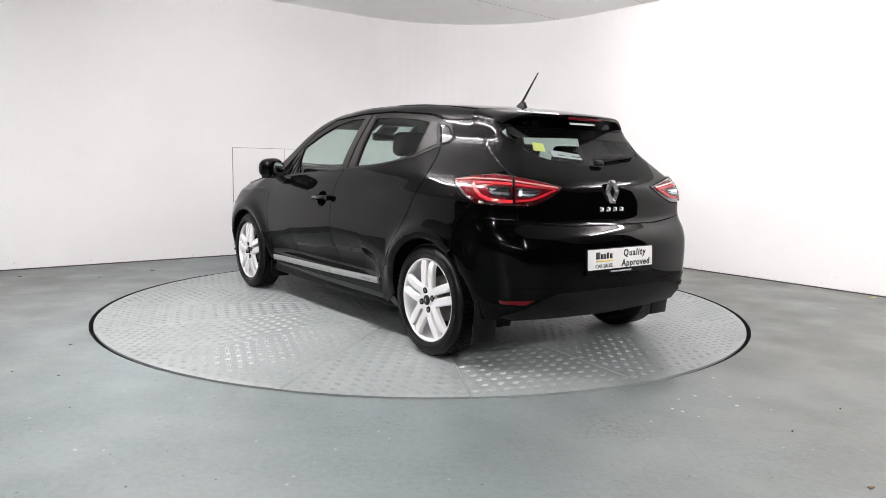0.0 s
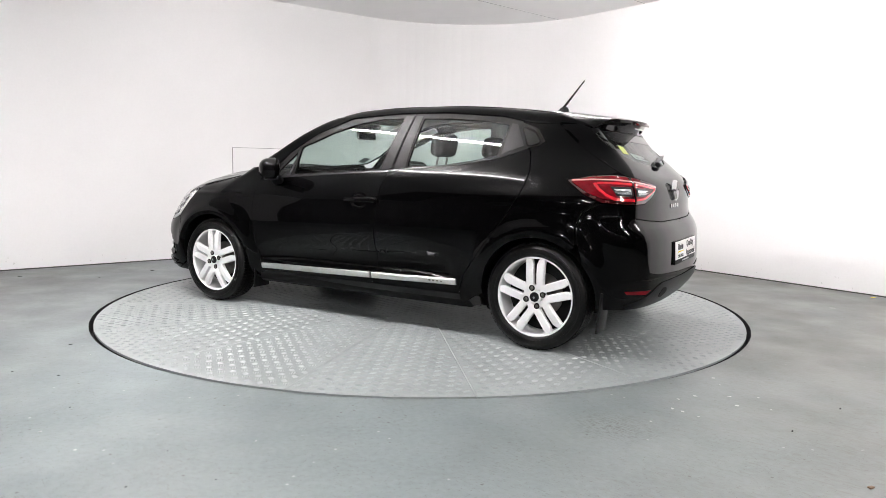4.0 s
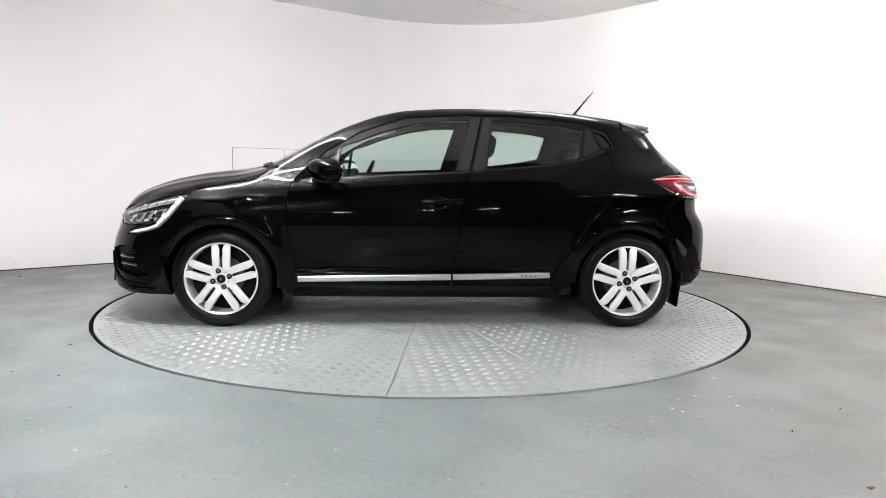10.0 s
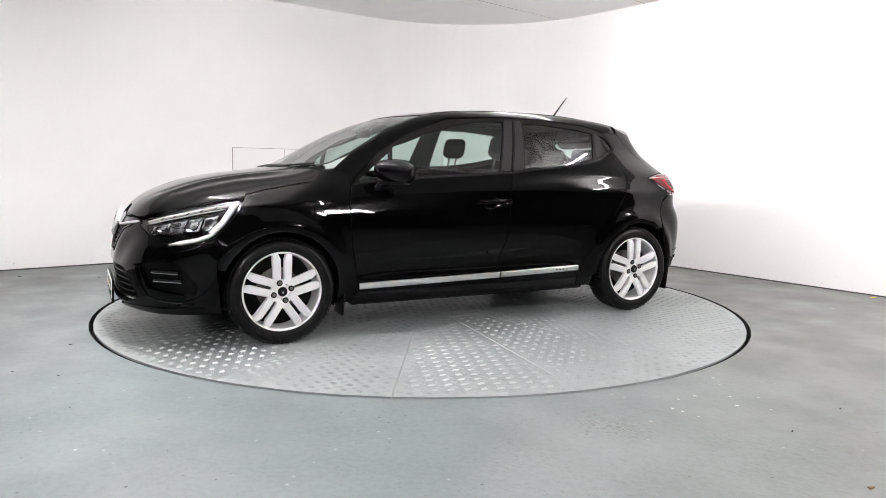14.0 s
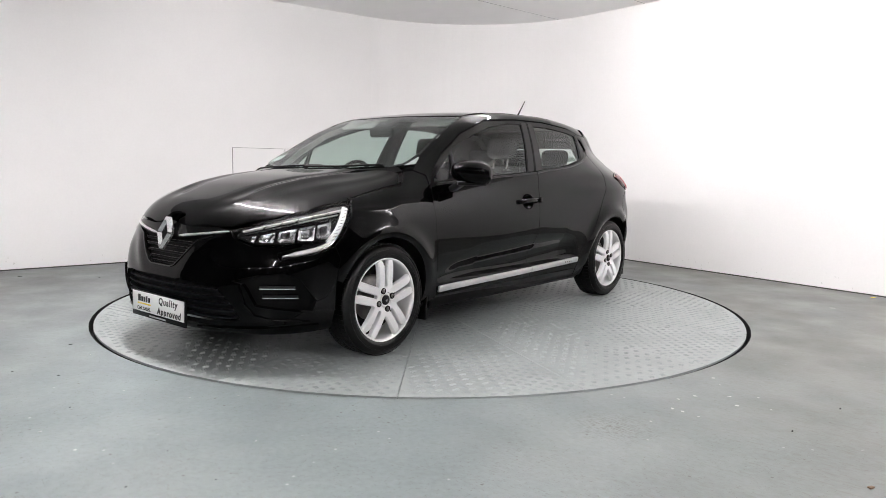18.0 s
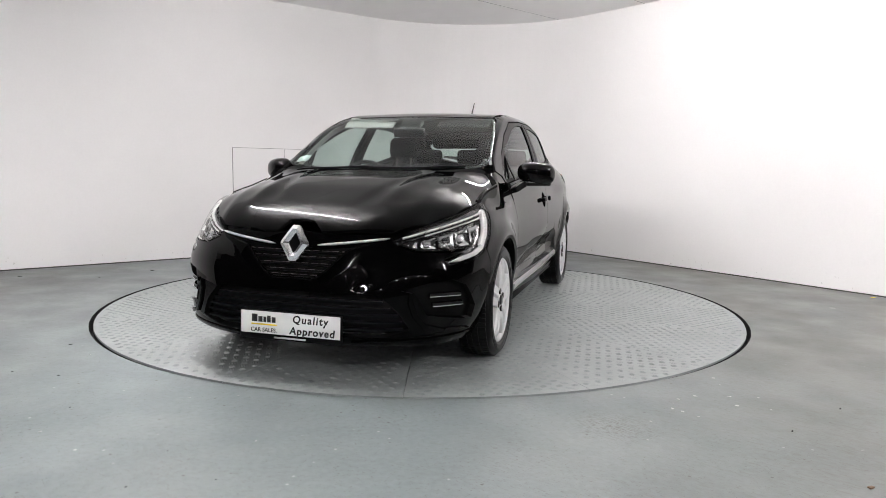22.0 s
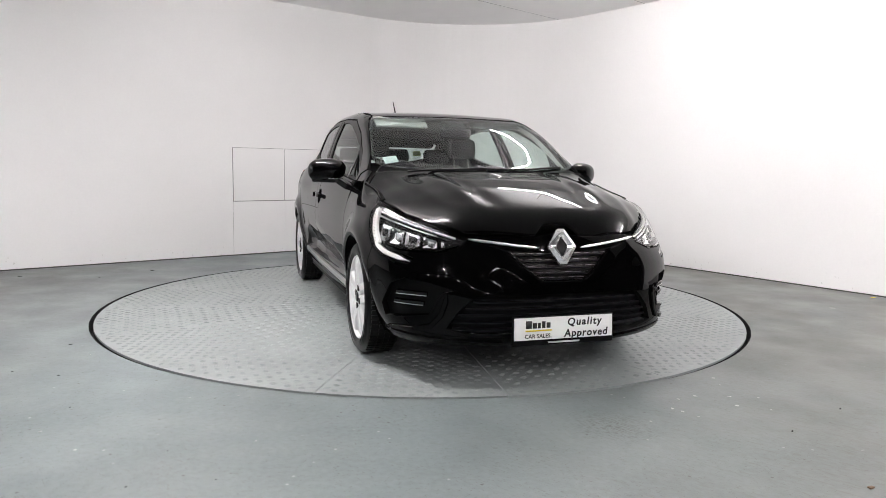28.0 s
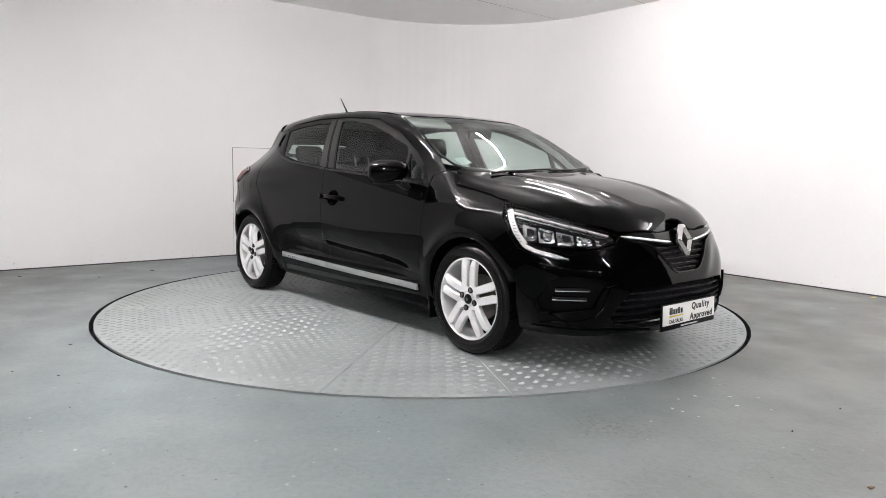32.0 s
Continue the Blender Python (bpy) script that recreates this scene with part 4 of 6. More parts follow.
# the side glass is one even, slightly barrelled sheet
_x, _z = (v.ravel() for v in np.meshgrid(np.linspace(-1.0, 0.5, 12), np.linspace(1.03, 1.25, 8)))
_y = abeam(np.stack([_x, _z], 1))[:, 1]
_z = _z - 1.15
SHEET = [*np.linalg.lstsq(np.stack([np.ones_like(_x), _x, _x ** 2], 1), _y + 0.39 * _z + 0.43 * _z * _z, rcond=None)[0], -0.39, -0.43]


def side_windows(fd, rd, sg):
    frame_f = [(.855, .915), (.80, .975)] + [(a, b - 0.006) for a, b in RAIL[1:5]] + [(-.345, 1.352), (-.257, .988)] + BELT_F[1:-1]
    panel("window_frame", frame_f, wrap, FILM, fd, holes=(FRONT_GLASS, SAIL), sheet=SHEET, sign=sg, out=-0.001, grid=0.04, label="gloss black window surround")
    frame_r = [(-.263, .991), (-.352, 1.352), (-.58, 1.352), (-.95, 1.324), (-1.085, 1.30), (-1.23, 1.262), (-1.292, 1.18), (-1.262, 1.158), (-1.185, 1.141)] + BELT_R[1:-1]
    panel("window_frame", frame_r, wrap, FILM, rd, holes=(REAR_GLASS, QUARTER), sheet=SHEET, sign=sg, out=-0.001, grid=0.04, label="gloss black window surround")
    for door, name, poly, mtl in ((fd, "window_pane", FRONT_GLASS, PANE), (fd, "corner_pane", SAIL, PANE), (rd, "window_pane", REAR_GLASS, PANE), (rd, "quarter_pane", QUARTER, GLOSSY)):
        ob = panel(name, grown(poly, 0.006), wrap, mtl, door, sheet=SHEET, sign=sg, out=-0.006, depth=0.0005, grid=0.05, label="tinted window glass" if mtl is PANE else "black quarter panel")
        ob.visible_shadow = mtl is not PANE
    rim = rounded(QUARTER, 0.02)
    strip("quarter_bead", [tuple(p) for p in rim] + [tuple(rim[0])], wrap, 0.007, PAINT, rd, out=0.004, thick=0.008, sign=sg, gap=0.01)
    for door, name, quad in ((rd, "window_divider", [(-1.040, 1.285), (-1.088, 1.276), (-1.150, 1.150), (-1.000, 1.100)]),
                             (fd, "pillar_cover", [(-.180, 1.003), (-.274, 1.338), (-.338, 1.340), (-.252, .998)]),
                             (rd, "pillar_cover", [(-.276, 1.000), (-.358, 1.340), (-.408, 1.338), (-.360, 1.012)])):
        panel(name, quad, wrap, PILLAR, door, sheet=SHEET, sign=sg, out=0.0022, depth=0.003, grid=0.03, r=0.004, label="satin grey " + name.replace("_", " "))
    strip("belt_seal", [(.80, .923)] + [(.6, .938), (.2, .964), (-.25, .989)], wrap, 0.012, SATIN, fd, out=0.003, thick=0.008, sign=sg)
    strip("belt_seal", [(-.268, .992), (-.383, 1.006), (-.76, 1.040), (-1.0, 1.081), (-1.18, 1.140)], wrap, 0.012, SATIN, rd, out=0.003, thick=0.008, sign=sg)
    strip("window_divider", [(.60, .95), (.572, 1.13)], wrap, 0.022, SATIN, fd, out=0.001, thick=0.008, sign=sg)


def liner(hub, r, sg):
    n, v, f = 28, [], []
    rim = [(hub + (r + 0.004) * math.cos(a), 0.305 + (r + 0.004) * math.sin(a)) for a in np.linspace(math.radians(-20), math.radians(200), n)]
    v += [(x, sg * 0.50, z) for x, z in rim]
    v += [(x, sg * (float(side(x, max(z, 0.2))) - 0.006), z) for x, z in rim]
    f = [(i, i + 1, n + i + 1, n + i) for i in range(n - 1)] + [tuple(range(n))]
    solid("arch_liner", v, f, PLASTIC, car, "black wheel arch liner", smooth=True)


def mudflap(x, sg, z0, z1, y):
    bm = bmesh.new()
    rbox(bm, (0.012, 0.15, z1 - z0), pose(x, sg * (y + 0.075), (z0 + z1) / 2, 0, -6, 0), 0.004, 2)
    part("mudflap", bm, RUBBER, car, "black rubber mudflap")


def door_mirror(door, sg):
    at = Matrix.Translation((.632, sg * 0.880, .972)) @ pose(0, 0, 0, 0, 0, 43 * sg)
    bm = bmesh.new()
    bmesh.ops.create_uvsphere(bm, u_segments=32, v_segments=20, radius=1.0)
    for v in bm.verts:
        c = v.co
        p = [math.copysign(abs(t) ** 0.78, t) for t in c]
        if p[0] < 0:
            p[0] *= 0.5
        v.co = (p[0] * 0.092, p[1] * 0.126, p[2] * 0.071 * (1 + 0.10 * p[1]) + 0.008 * (1 - p[1]))
    bmesh.ops.transform(bm, matrix=at @ Matrix.Translation((0, 0, 0.012)) @ Matrix.Diagonal((1, sg, 1, 1)), verts=bm.verts)
    if sg < 0:
        bmesh.ops.reverse_faces(bm, faces=bm.faces)
    part("door_mirror", bm, PAINT, door, "gloss black door mirror")
    bm = bmesh.new()
    rbox(bm, (0.092, 0.172, 0.024), at @ pose(0.010, 0, -0.046), 0.011, 3)
    part("mirror_base", bm, SATIN, door)
    bm = bmesh.new()
    rbox(bm, (0.085, 0.17, 0.036), pose(.672, sg * .792, .905, 0, 0, 0) @ pose(0, 0, 0, 34 * sg, 0, 16 * sg), 0.014, 3)
    part("mirror_arm", bm, SATIN, door)
    bm = bmesh.new()
    bmesh.ops.create_uvsphere(bm, u_segments=28, v_segments=16, radius=1.0)
    for v in bm.verts:
        v.co = (v.co.x * 0.003, math.copysign(abs(v.co.y) ** 0.7, v.co.y) * 0.096, math.copysign(abs(v.co.z) ** 0.7, v.co.z) * 0.050)
    bmesh.ops.transform(bm, matrix=at @ pose(-0.0465, 0, 0.014), verts=bm.verts)
    part("mirror_glass", bm, MIRROR, door)
    bm = bmesh.new()
    rbox(bm, (0.098, 0.176, 0.005), at @ pose(0.010, 0, -0.0325), 0.002, 2)
    part("mirror_trim", bm, CHROME, door)


def head_lamp(sg):
    body_ob = panel("head_lamp", LAMP_F, wrap, HOUSING, car, sign=sg, out=-0.045, depth=0.02, r=0.006, grid=0.03, label="clear head lamp with a white C-shaped light guide")
    panel("indicator_band", [(1.475, .832), (1.545, .822), (1.65, .787), (1.78, .745), (1.86, .715), (1.80, .722), (1.66, .765), (1.56, .795), (1.49, .81)], wrap, SMOKE, body_ob, sign=sg, out=-0.022, depth=0.008, r=0.004, grid=0.02)
    strip("light_guide_foot", [(1.535, .668), (1.562, .636), (1.603, .614), (1.722, .583)], wrap, 0.022, GUIDE, body_ob, out=-0.0045, thick=0.02, sign=sg, gap=0.012, taper=0.22)
    strip("light_guide", [(1.488, .812), (1.500, .765), (1.522, .705), (1.560, .645)], wrap, 0.031, GUIDE, body_ob, out=-0.004, thick=0.02, sign=sg, gap=0.012, label="white C-shaped light guide")
    strip("upper_blade", [(1.495, .806), (1.62, .775), (1.76, .735), (1.88, .697)], wrap, 0.008, GUIDE, body_ob, out=-0.010, thick=0.015, sign=sg, gap=0.02, label="clear upper light blade")
    strip("upper_blade", [(1.52, .782), (1.64, .752), (1.78, .712), (1.87, .685)], wrap, 0.010, REFLECTOR, body_ob, out=-0.014, thick=0.015, sign=sg, gap=0.02)
    for k in range(5):
        a = 1.56 + .058 * k
        strip("blade_tick", [(a, .806 - .27 * (a - 1.5)), (a + .012, .790 - .27 * (a - 1.5))], wrap, 0.004, HOUSING, body_ob, out=-0.0092, thick=0.004, sign=sg, gap=0.02)
    for k, (a, z, w) in enumerate(((1.578, .706, .060), (1.644, .696, .066), (1.716, .684, .068), (1.788, .673, .060), (1.848, .668, .040))):
        hi, lo = ((.044, .040), (.040, .040), (.036, .034), (.028, .028), (.018, .022))[k]
        q = [(a - w / 2 - .002, z + hi), (a + w / 2 - .006, z + hi - .016), (a + w / 2 - .002, z - lo + .012), (a + w / 2 - .020, z - lo), (a - w / 2 + .004, z - lo + .004)]
        panel("lamp_cell", q, wrap, (BEZEL, REFLECTOR)[k % 2], body_ob, sign=sg, out=-0.024, depth=0.012, grid=0.008, r=0.006, bulge=-0.014 if k % 2 else 0.008)
        c = [(a + (u - a) * .52 + .004, z + (v - z) * .50) for u, v in q]
        panel("projector", c, wrap, (HOUSING, BEZEL)[k % 2], body_ob, sign=sg, out=-0.012 if k % 2 == 0 else -0.030, depth=0.008, grid=0.008, r=0.008, bulge=0.005)
    for k in range(10):
        a, z = 1.492 + 0.0062 * k, .795 - .0156 * k
        strip("guide_rib", [(a - 0.012, z + .003), (a + 0.003, z)], wrap, 0.0035, STEEL, body_ob, out=-0.0033, thick=0.004, sign=sg, gap=0.012)
    strip("lamp_divider", [(1.60, .655), (1.72, .640), (1.83, .640), (1.895, .668)], wrap, 0.014, GLOSSY, body_ob, out=-0.006, thick=0.03, sign=sg, gap=0.015)
    lens = panel("lens", grown(LAMP_F, 0.001), wrap, LENS, body_ob, sign=sg, out=-0.001, depth=0.0005, r=0.006, grid=0.03, label="clear lamp lens")
    lens.visible_shadow = False


def tail_lamp(sg):
    lamp = panel("tail_lamp", LAMP_R, wrap, DARKRED, car, sign=sg, out=0.004, depth=0.03, r=0.008, grid=0.025, bulge=0.004, label="red tail lamp with light guides")
    outer = [(-1.435, .955), (-1.53, .978), (-1.62, .985), (-1.69, .979), (-1.695, .905), (-1.66, .862), (-1.56, .865), (-1.50, .895)]
    panel("lamp_lens", outer, wrap, REDLENS, lamp, sign=sg, out=0.0085, depth=0.003, r=0.01, grid=0.025, bulge=0.003)
    inner = [(-1.705, .978), (-1.82, .951), (-1.915, .927), (-1.85, .888), (-1.80, .866), (-1.705, .862)]
    panel("lamp_lens", inner, wrap, REDLENS, lamp, sign=sg, out=0.0085, depth=0.003, r=0.01, grid=0.025, bulge=0.003)
    for path, w, mtl in (([(-1.440, .957), (-1.53, .963), (-1.62, .962), (-1.695, .955)], .008, PINKLINE), ([(-1.706, .954), (-1.80, .940), (-1.90, .925)], .008, PINKLINE),
                         ([(-1.545, .944), (-1.60, .945), (-1.695, .940)], .014, REDLINE), ([(-1.706, .939), (-1.80, .928), (-1.885, .918)], .012, REDLINE),
                         ([(-1.535, .944), (-1.548, .915), (-1.572, .884), (-1.605, .866), (-1.65, .860), (-1.695, .859)], .016, REDLINE),
                         ([(-1.706, .860), (-1.77, .866), (-1.83, .890), (-1.885, .914)], .010, REDLINE)):
        strip("light_guide", path, wrap, w, mtl, lamp, out=0.0135, thick=0.004, sign=sg, gap=0.015, label="pale light guide" if mtl is PINKLINE else "bright red light guide")
    for pts in ([(-1.595, .928), (-1.69, .926), (-1.69, .878), (-1.615, .880)], [(-1.71, .924), (-1.82, .912), (-1.775, .880), (-1.71, .878)]):
        panel("reverse_lens", pts, wrap, HOUSING, lamp, sign=sg, out=0.0122, depth=0.003, r=0.006, grid=0.015, label="clear reversing lens")
        q = np.array(pts)
        mid = q.mean(0)
        for f0, f1, mtl in ((-.55, -.05, REFLECTOR), (.15, .6, BEZEL)):
            c = [(mid[0] + (a - mid[0]) * .8, mid[1] + (b - mid[1]) * .30 - f0 * .018 - .004) for a, b in pts]
            panel("lamp_cell", c, wrap, mtl, lamp, sign=sg, out=0.0134, depth=0.002, r=0.003, grid=0.012)
    strip("lamp_split", [(-1.70, .984), (-1.70, .842)], wrap, 0.005, GLOSSY, lamp, out=0.0128, thick=0.004, sign=sg, gap=0.02)


def screen():
    base = [(1.175, 0), (1.12, .34), (1.0, .60), (.955, .645), (.85, .65), (.6, .605), (.42, .568), (.315, .53), (.345, .3), (.36, 0)]
    glass_ob = panel("windscreen", over_y(base), above, SCREEN, car, out=-0.003, depth=0.0005, grid=0.05, r=0.02, label="clear tinted windscreen")
    glass_ob.visible_shadow = False
    ring = over_y([(1.178, 0), (1.123, .341), (1.002, .602), (.957, .648), (.85, .654), (.6, .609), (.42, .572), (.312, .534), (.342, .302), (.356, 0)])
    hole = over_y([(1.150, 0), (1.095, .33), (.993, .58), (.945, .630), (.84, .637), (.6, .594), (.44, .559), (.342, .522), (.372, .29), (.386, 0)])
    panel("screen_border", ring, above, GLOSSY, glass_ob, holes=(hole,), out=-0.006, depth=0.001, grid=0.05, r=0.02, label="black ceramic border")
    panel("cowl", over_y([(1.20, 0), (1.15, .33), (1.05, .62), (1.0, .655), (.98, .60), (1.09, .33), (1.15, 0)]), above, PLASTIC, car, out=-0.02, depth=0.01, grid=0.05)
    for pts in ([(1.165, -.02), (1.13, .25), (1.03, .53)], [(1.14, -.50), (1.155, -.25), (1.13, .10)]):
        q = np.array(pts)
        q[:, 0] -= 0.012
        strip("wiper", q, above, 0.011, SATIN, glass_ob, out=0.009, thick=0.010, label="black wiper blade")
    panel("tax_sticker", [(.975, -.592), (.905, -.597), (.905, -.515), (.975, -.51)], above, STICKER, glass_ob, out=-0.0045, depth=0.0004, grid=0.03, r=0.002, label="pale rectangular sticker")
    panel("toll_sticker", [(.42, -.40), (.395, -.40), (.395, -.33), (.42, -.33)], above, STICKER, glass_ob, out=-0.0045, depth=0.0004, grid=0.03, r=0.002, label="small pale sticker")
    box_part("sensor_pod", (0.12, 0.16, 0.03), pose(.46, 0, 1.296, 0, 27, 0), SATIN, glass_ob, 0.018, 3, "black camera pod")


def bars_across(name, z, s0, out, width, material, parent, thick=0.012, dz=0.0, gap=0.03):
    return strip(name, [(s0, z + dz), (s0 + (FRONT - s0) * .5, z + dz * .3), (FRONT, z), (2 * FRONT - s0 - (FRONT - s0) * .5, z + dz * .3), (2 * FRONT - s0, z + dz)], wrap, width, material, parent, out=out, thick=thick, gap=gap)


GRILLE = [(1.955, .672), (2.05, .658), (2.19, .640), (FRONT, .640)]
GRILLE_LOW = [(FRONT, .497), (2.19, .497), (2.165, .510), (2.135, .545), (2.10, .592), (2.062, .640), (2.03, .652)]
INTAKE = [(1.862, .270), (1.90, .355), (1.955, .430), (2.02, .437), (FRONT, .440)]
FOG = [(1.66, .472), (1.715, .503), (1.80, .490), (1.895, .458), (1.852, .442), (1.838, .415), (1.806, .335), (1.62, .298), (1.605, .36)]


def front_bumper():
    half = [(1.54, .19), (1.533, .45), (1.518, .56), (1.54, .622), (1.60, .588), (1.728, .565), (1.742, .596), (1.655, .628), (1.73, .621), (1.838, .625), (1.908, .662), (1.924, .695)] + NOSE_LINE[4:-1] + [(FRONT, .722)]
    half = list(clip_arch(half + [(FRONT, .19)], HUBS[0], ARCH_F))
    half = [tuple(h) for h in half]
    i = max(range(len(half)), key=lambda k: (half[k][0], half[k][1]))
    # open the loop along the middle and close it with its mirror image
    loop = half[i + 1:] + half[:i + 1]
    loop = [p for p in loop if p[0] < FRONT - 1e-4]
    poly = [(FRONT, .19)] + loop + [(FRONT, .722)]
    full = poly + [(2 * FRONT - a, b) for a, b in reversed(poly) if abs(a - FRONT) > 1e-4]
    grille = GRILLE + [(2 * FRONT - a, b) for a, b in reversed(GRILLE[:-1])] + [(2 * FRONT - a, b) for a, b in reversed(GRILLE_LOW)] + GRILLE_LOW[1:]
    intake = INTAKE + [(2 * FRONT - a, b) for a, b in reversed(INTAKE[:-1])] + [(2 * FRONT - 1.96, .236), (FRONT, .233), (1.96, .236)]
    fog2 = [(2 * FRONT - a, b) for a, b in reversed(FOG)]
    bumper = panel("front_bumper", full, wrap, PAINT, car, holes=(grille, intake, FOG, fog2), r=0.004, grid=0.02, depth=0.03, shape=nose_fold)
    # upper grille: dark backing, rows of short bright dashes, chrome wings, badge
    back = panel("grille", grown(grille, 0.01), wrap, PLASTIC, car, out=-0.035, depth=0.01, grid=0.04, r=0.004, label="black mesh grille")
    for row, (z, w) in enumerate(((.625, .165), (.597, .145), (.567, .12), (.537, .095), (.512, .07))):
        bars_across("grille_bar", z, FRONT - w * 1.13, -0.014, 0.012, PLASTIC, back, 0.02)
        k = int(w / 0.032)
        for j in range(-k, k + 1):
            if abs(j) < 1 and row < 4:
                continue
            s = FRONT + (j + 0.25 * (row % 2)) * 0.036
            strip("grille_dash", [(s - .012, z + .005), (s + .012, z + .005)], wrap, 0.003, STEEL, back, out=-0.0128, thick=0.004, gap=0.02)
    strip("grille_surround", [(1.99, .664)] + [(a, b - 0.002) for a, b in GRILLE_LOW[::-1]] + [(2 * FRONT - a, b - 0.002) for a, b in GRILLE_LOW[1:]] + [(2 * FRONT - 1.99, .664)], wrap, 0.010, GLOSSY, back, out=0.005, thick=0.02, gap=0.015)
    for sg in (1, -1):
        strip("chrome_wing", [(1.925, .690), (2.0, .678), (2.10, .662), (2.175, .651)], wrap, 0.012, SHEEN, back, out=0.009, thick=0.014, sign=sg, gap=0.02, taper=0.08, label="chrome strip")
    badge("front_badge", Matrix.Translation((float(wrap([(FRONT, .655)])[0, 0]) + 0.012, 0, .657)) @ pose(0, 0, 0, 0, -16, 0), 0.142, 0.170, back)
    # lower intake
    low = panel("lower_intake", grown(intake, 0.012), wrap, PIT, car, out=-0.05, depth=0.01, grid=0.05, r=0.004, label="black slatted lower intake")
    for z, s0 in ((.405, 1.95), (.372, 1.925), (.338, 1.90), (.305, 1.885), (.27, 1.88)):
        bars_across("slat", z, s0, -0.014, 0.008, SATIN, low, 0.03, dz=-0.004)
    box_part("radar_cover", (0.012, 0.13, 0.075), pose(2.085, 0, .405, 0, 0, 0), PIT, low, 0.004, 2)
    for sg in (1, -1):
        pocket = panel("fog_pocket", grown(FOG, 0.008), wrap, PLASTIC, car, out=-0.03, depth=0.01, grid=0.035, sign=sg, label="black bumper side pocket")
        strip("pocket_rim", [(1.66, .302), (1.81, .334), (1.840, .415), (1.854, .442)], wrap, 0.012, PAINT, pocket, out=0.003, thick=0.03, sign=sg, gap=0.015)
        for z, s0, s1 in ((.428, 1.675, 1.795), (.382, 1.665, 1.785)):
            strip("fog_slat", [(s0, z), ((s0 + s1) / 2, z + .003), (s1, z + .003)], wrap, 0.020, GLOSSY, pocket, out=-0.012, thick=0.02, sign=sg, gap=0.02)
            strip("slat_edge", [(s0, z - .008), ((s0 + s1) / 2, z - .005), (s1, z - .005)], wrap, 0.0055, CHROME, pocket, out=-0.0095, thick=0.006, sign=sg, gap=0.02, label="thin bright slat edge")
        strip("bumper_blade", [(1.866, .445), (1.862, .40), (1.848, .34), (1.815, .285), (1.75, .262), (1.63, .252)], wrap, 0.026, PAINT, bumper, out=0.012, thick=0.024, sign=sg, gap=0.015, taper=0.12)
        strip("lip", [(1.60, .232), (1.75, .225), (1.90, .218), (2.05, .213)], wrap, 0.02, PAINT, bumper, out=0.008, thick=0.02, sign=sg, gap=0.03, taper=0.1)
    number_plate("front_plate", Matrix.Translation((2.148, 0, .279)) @ pose(0, 0, 0, 0, -2, 0))


def badge(name, m, w, h, parent):
    """A diamond-shaped chrome ring with a raised fold."""
    v, f = [], []
    ring_o = [(-.018, h / 2), (.018, h / 2), (w / 2, 0.006), (w / 2, -0.006), (.018, -h / 2), (-.018, -h / 2), (-w / 2, -0.006), (-w / 2, 0.006)]
    inner = [(-.003, h * .27), (.003, h * .27), (w * .21, 0.002), (w * .21, -0.002), (.003, -h * .27), (-.003, -h * .27), (-w * .21, -0.002), (-w * .21, 0.002)]
    mid = [((a[0] + b[0]) / 2, (a[1] + b[1]) / 2) for a, b in zip(ring_o, inner)]
    n = 8
    for pts, x in ((ring_o, 0.0), (ring_o, 0.012), (mid, 0.024), (inner, 0.010), (inner, 0.0)):
        v += [m @ Vector((x, y, z)) for y, z in pts]
    for k in range(4):
        f += [(k * n + i, k * n + (i + 1) % n, (k + 1) * n + (i + 1) % n, (k + 1) * n + i) for i in range(n)]
    ob = solid(name, v, f, BRIGHT, parent, "chrome diamond badge")
    bv = [m @ Vector((0.002, y, z)) for y, z in inner]
    solid("badge_backing", bv, [tuple(range(8))], PLASTIC, parent)
    return ob


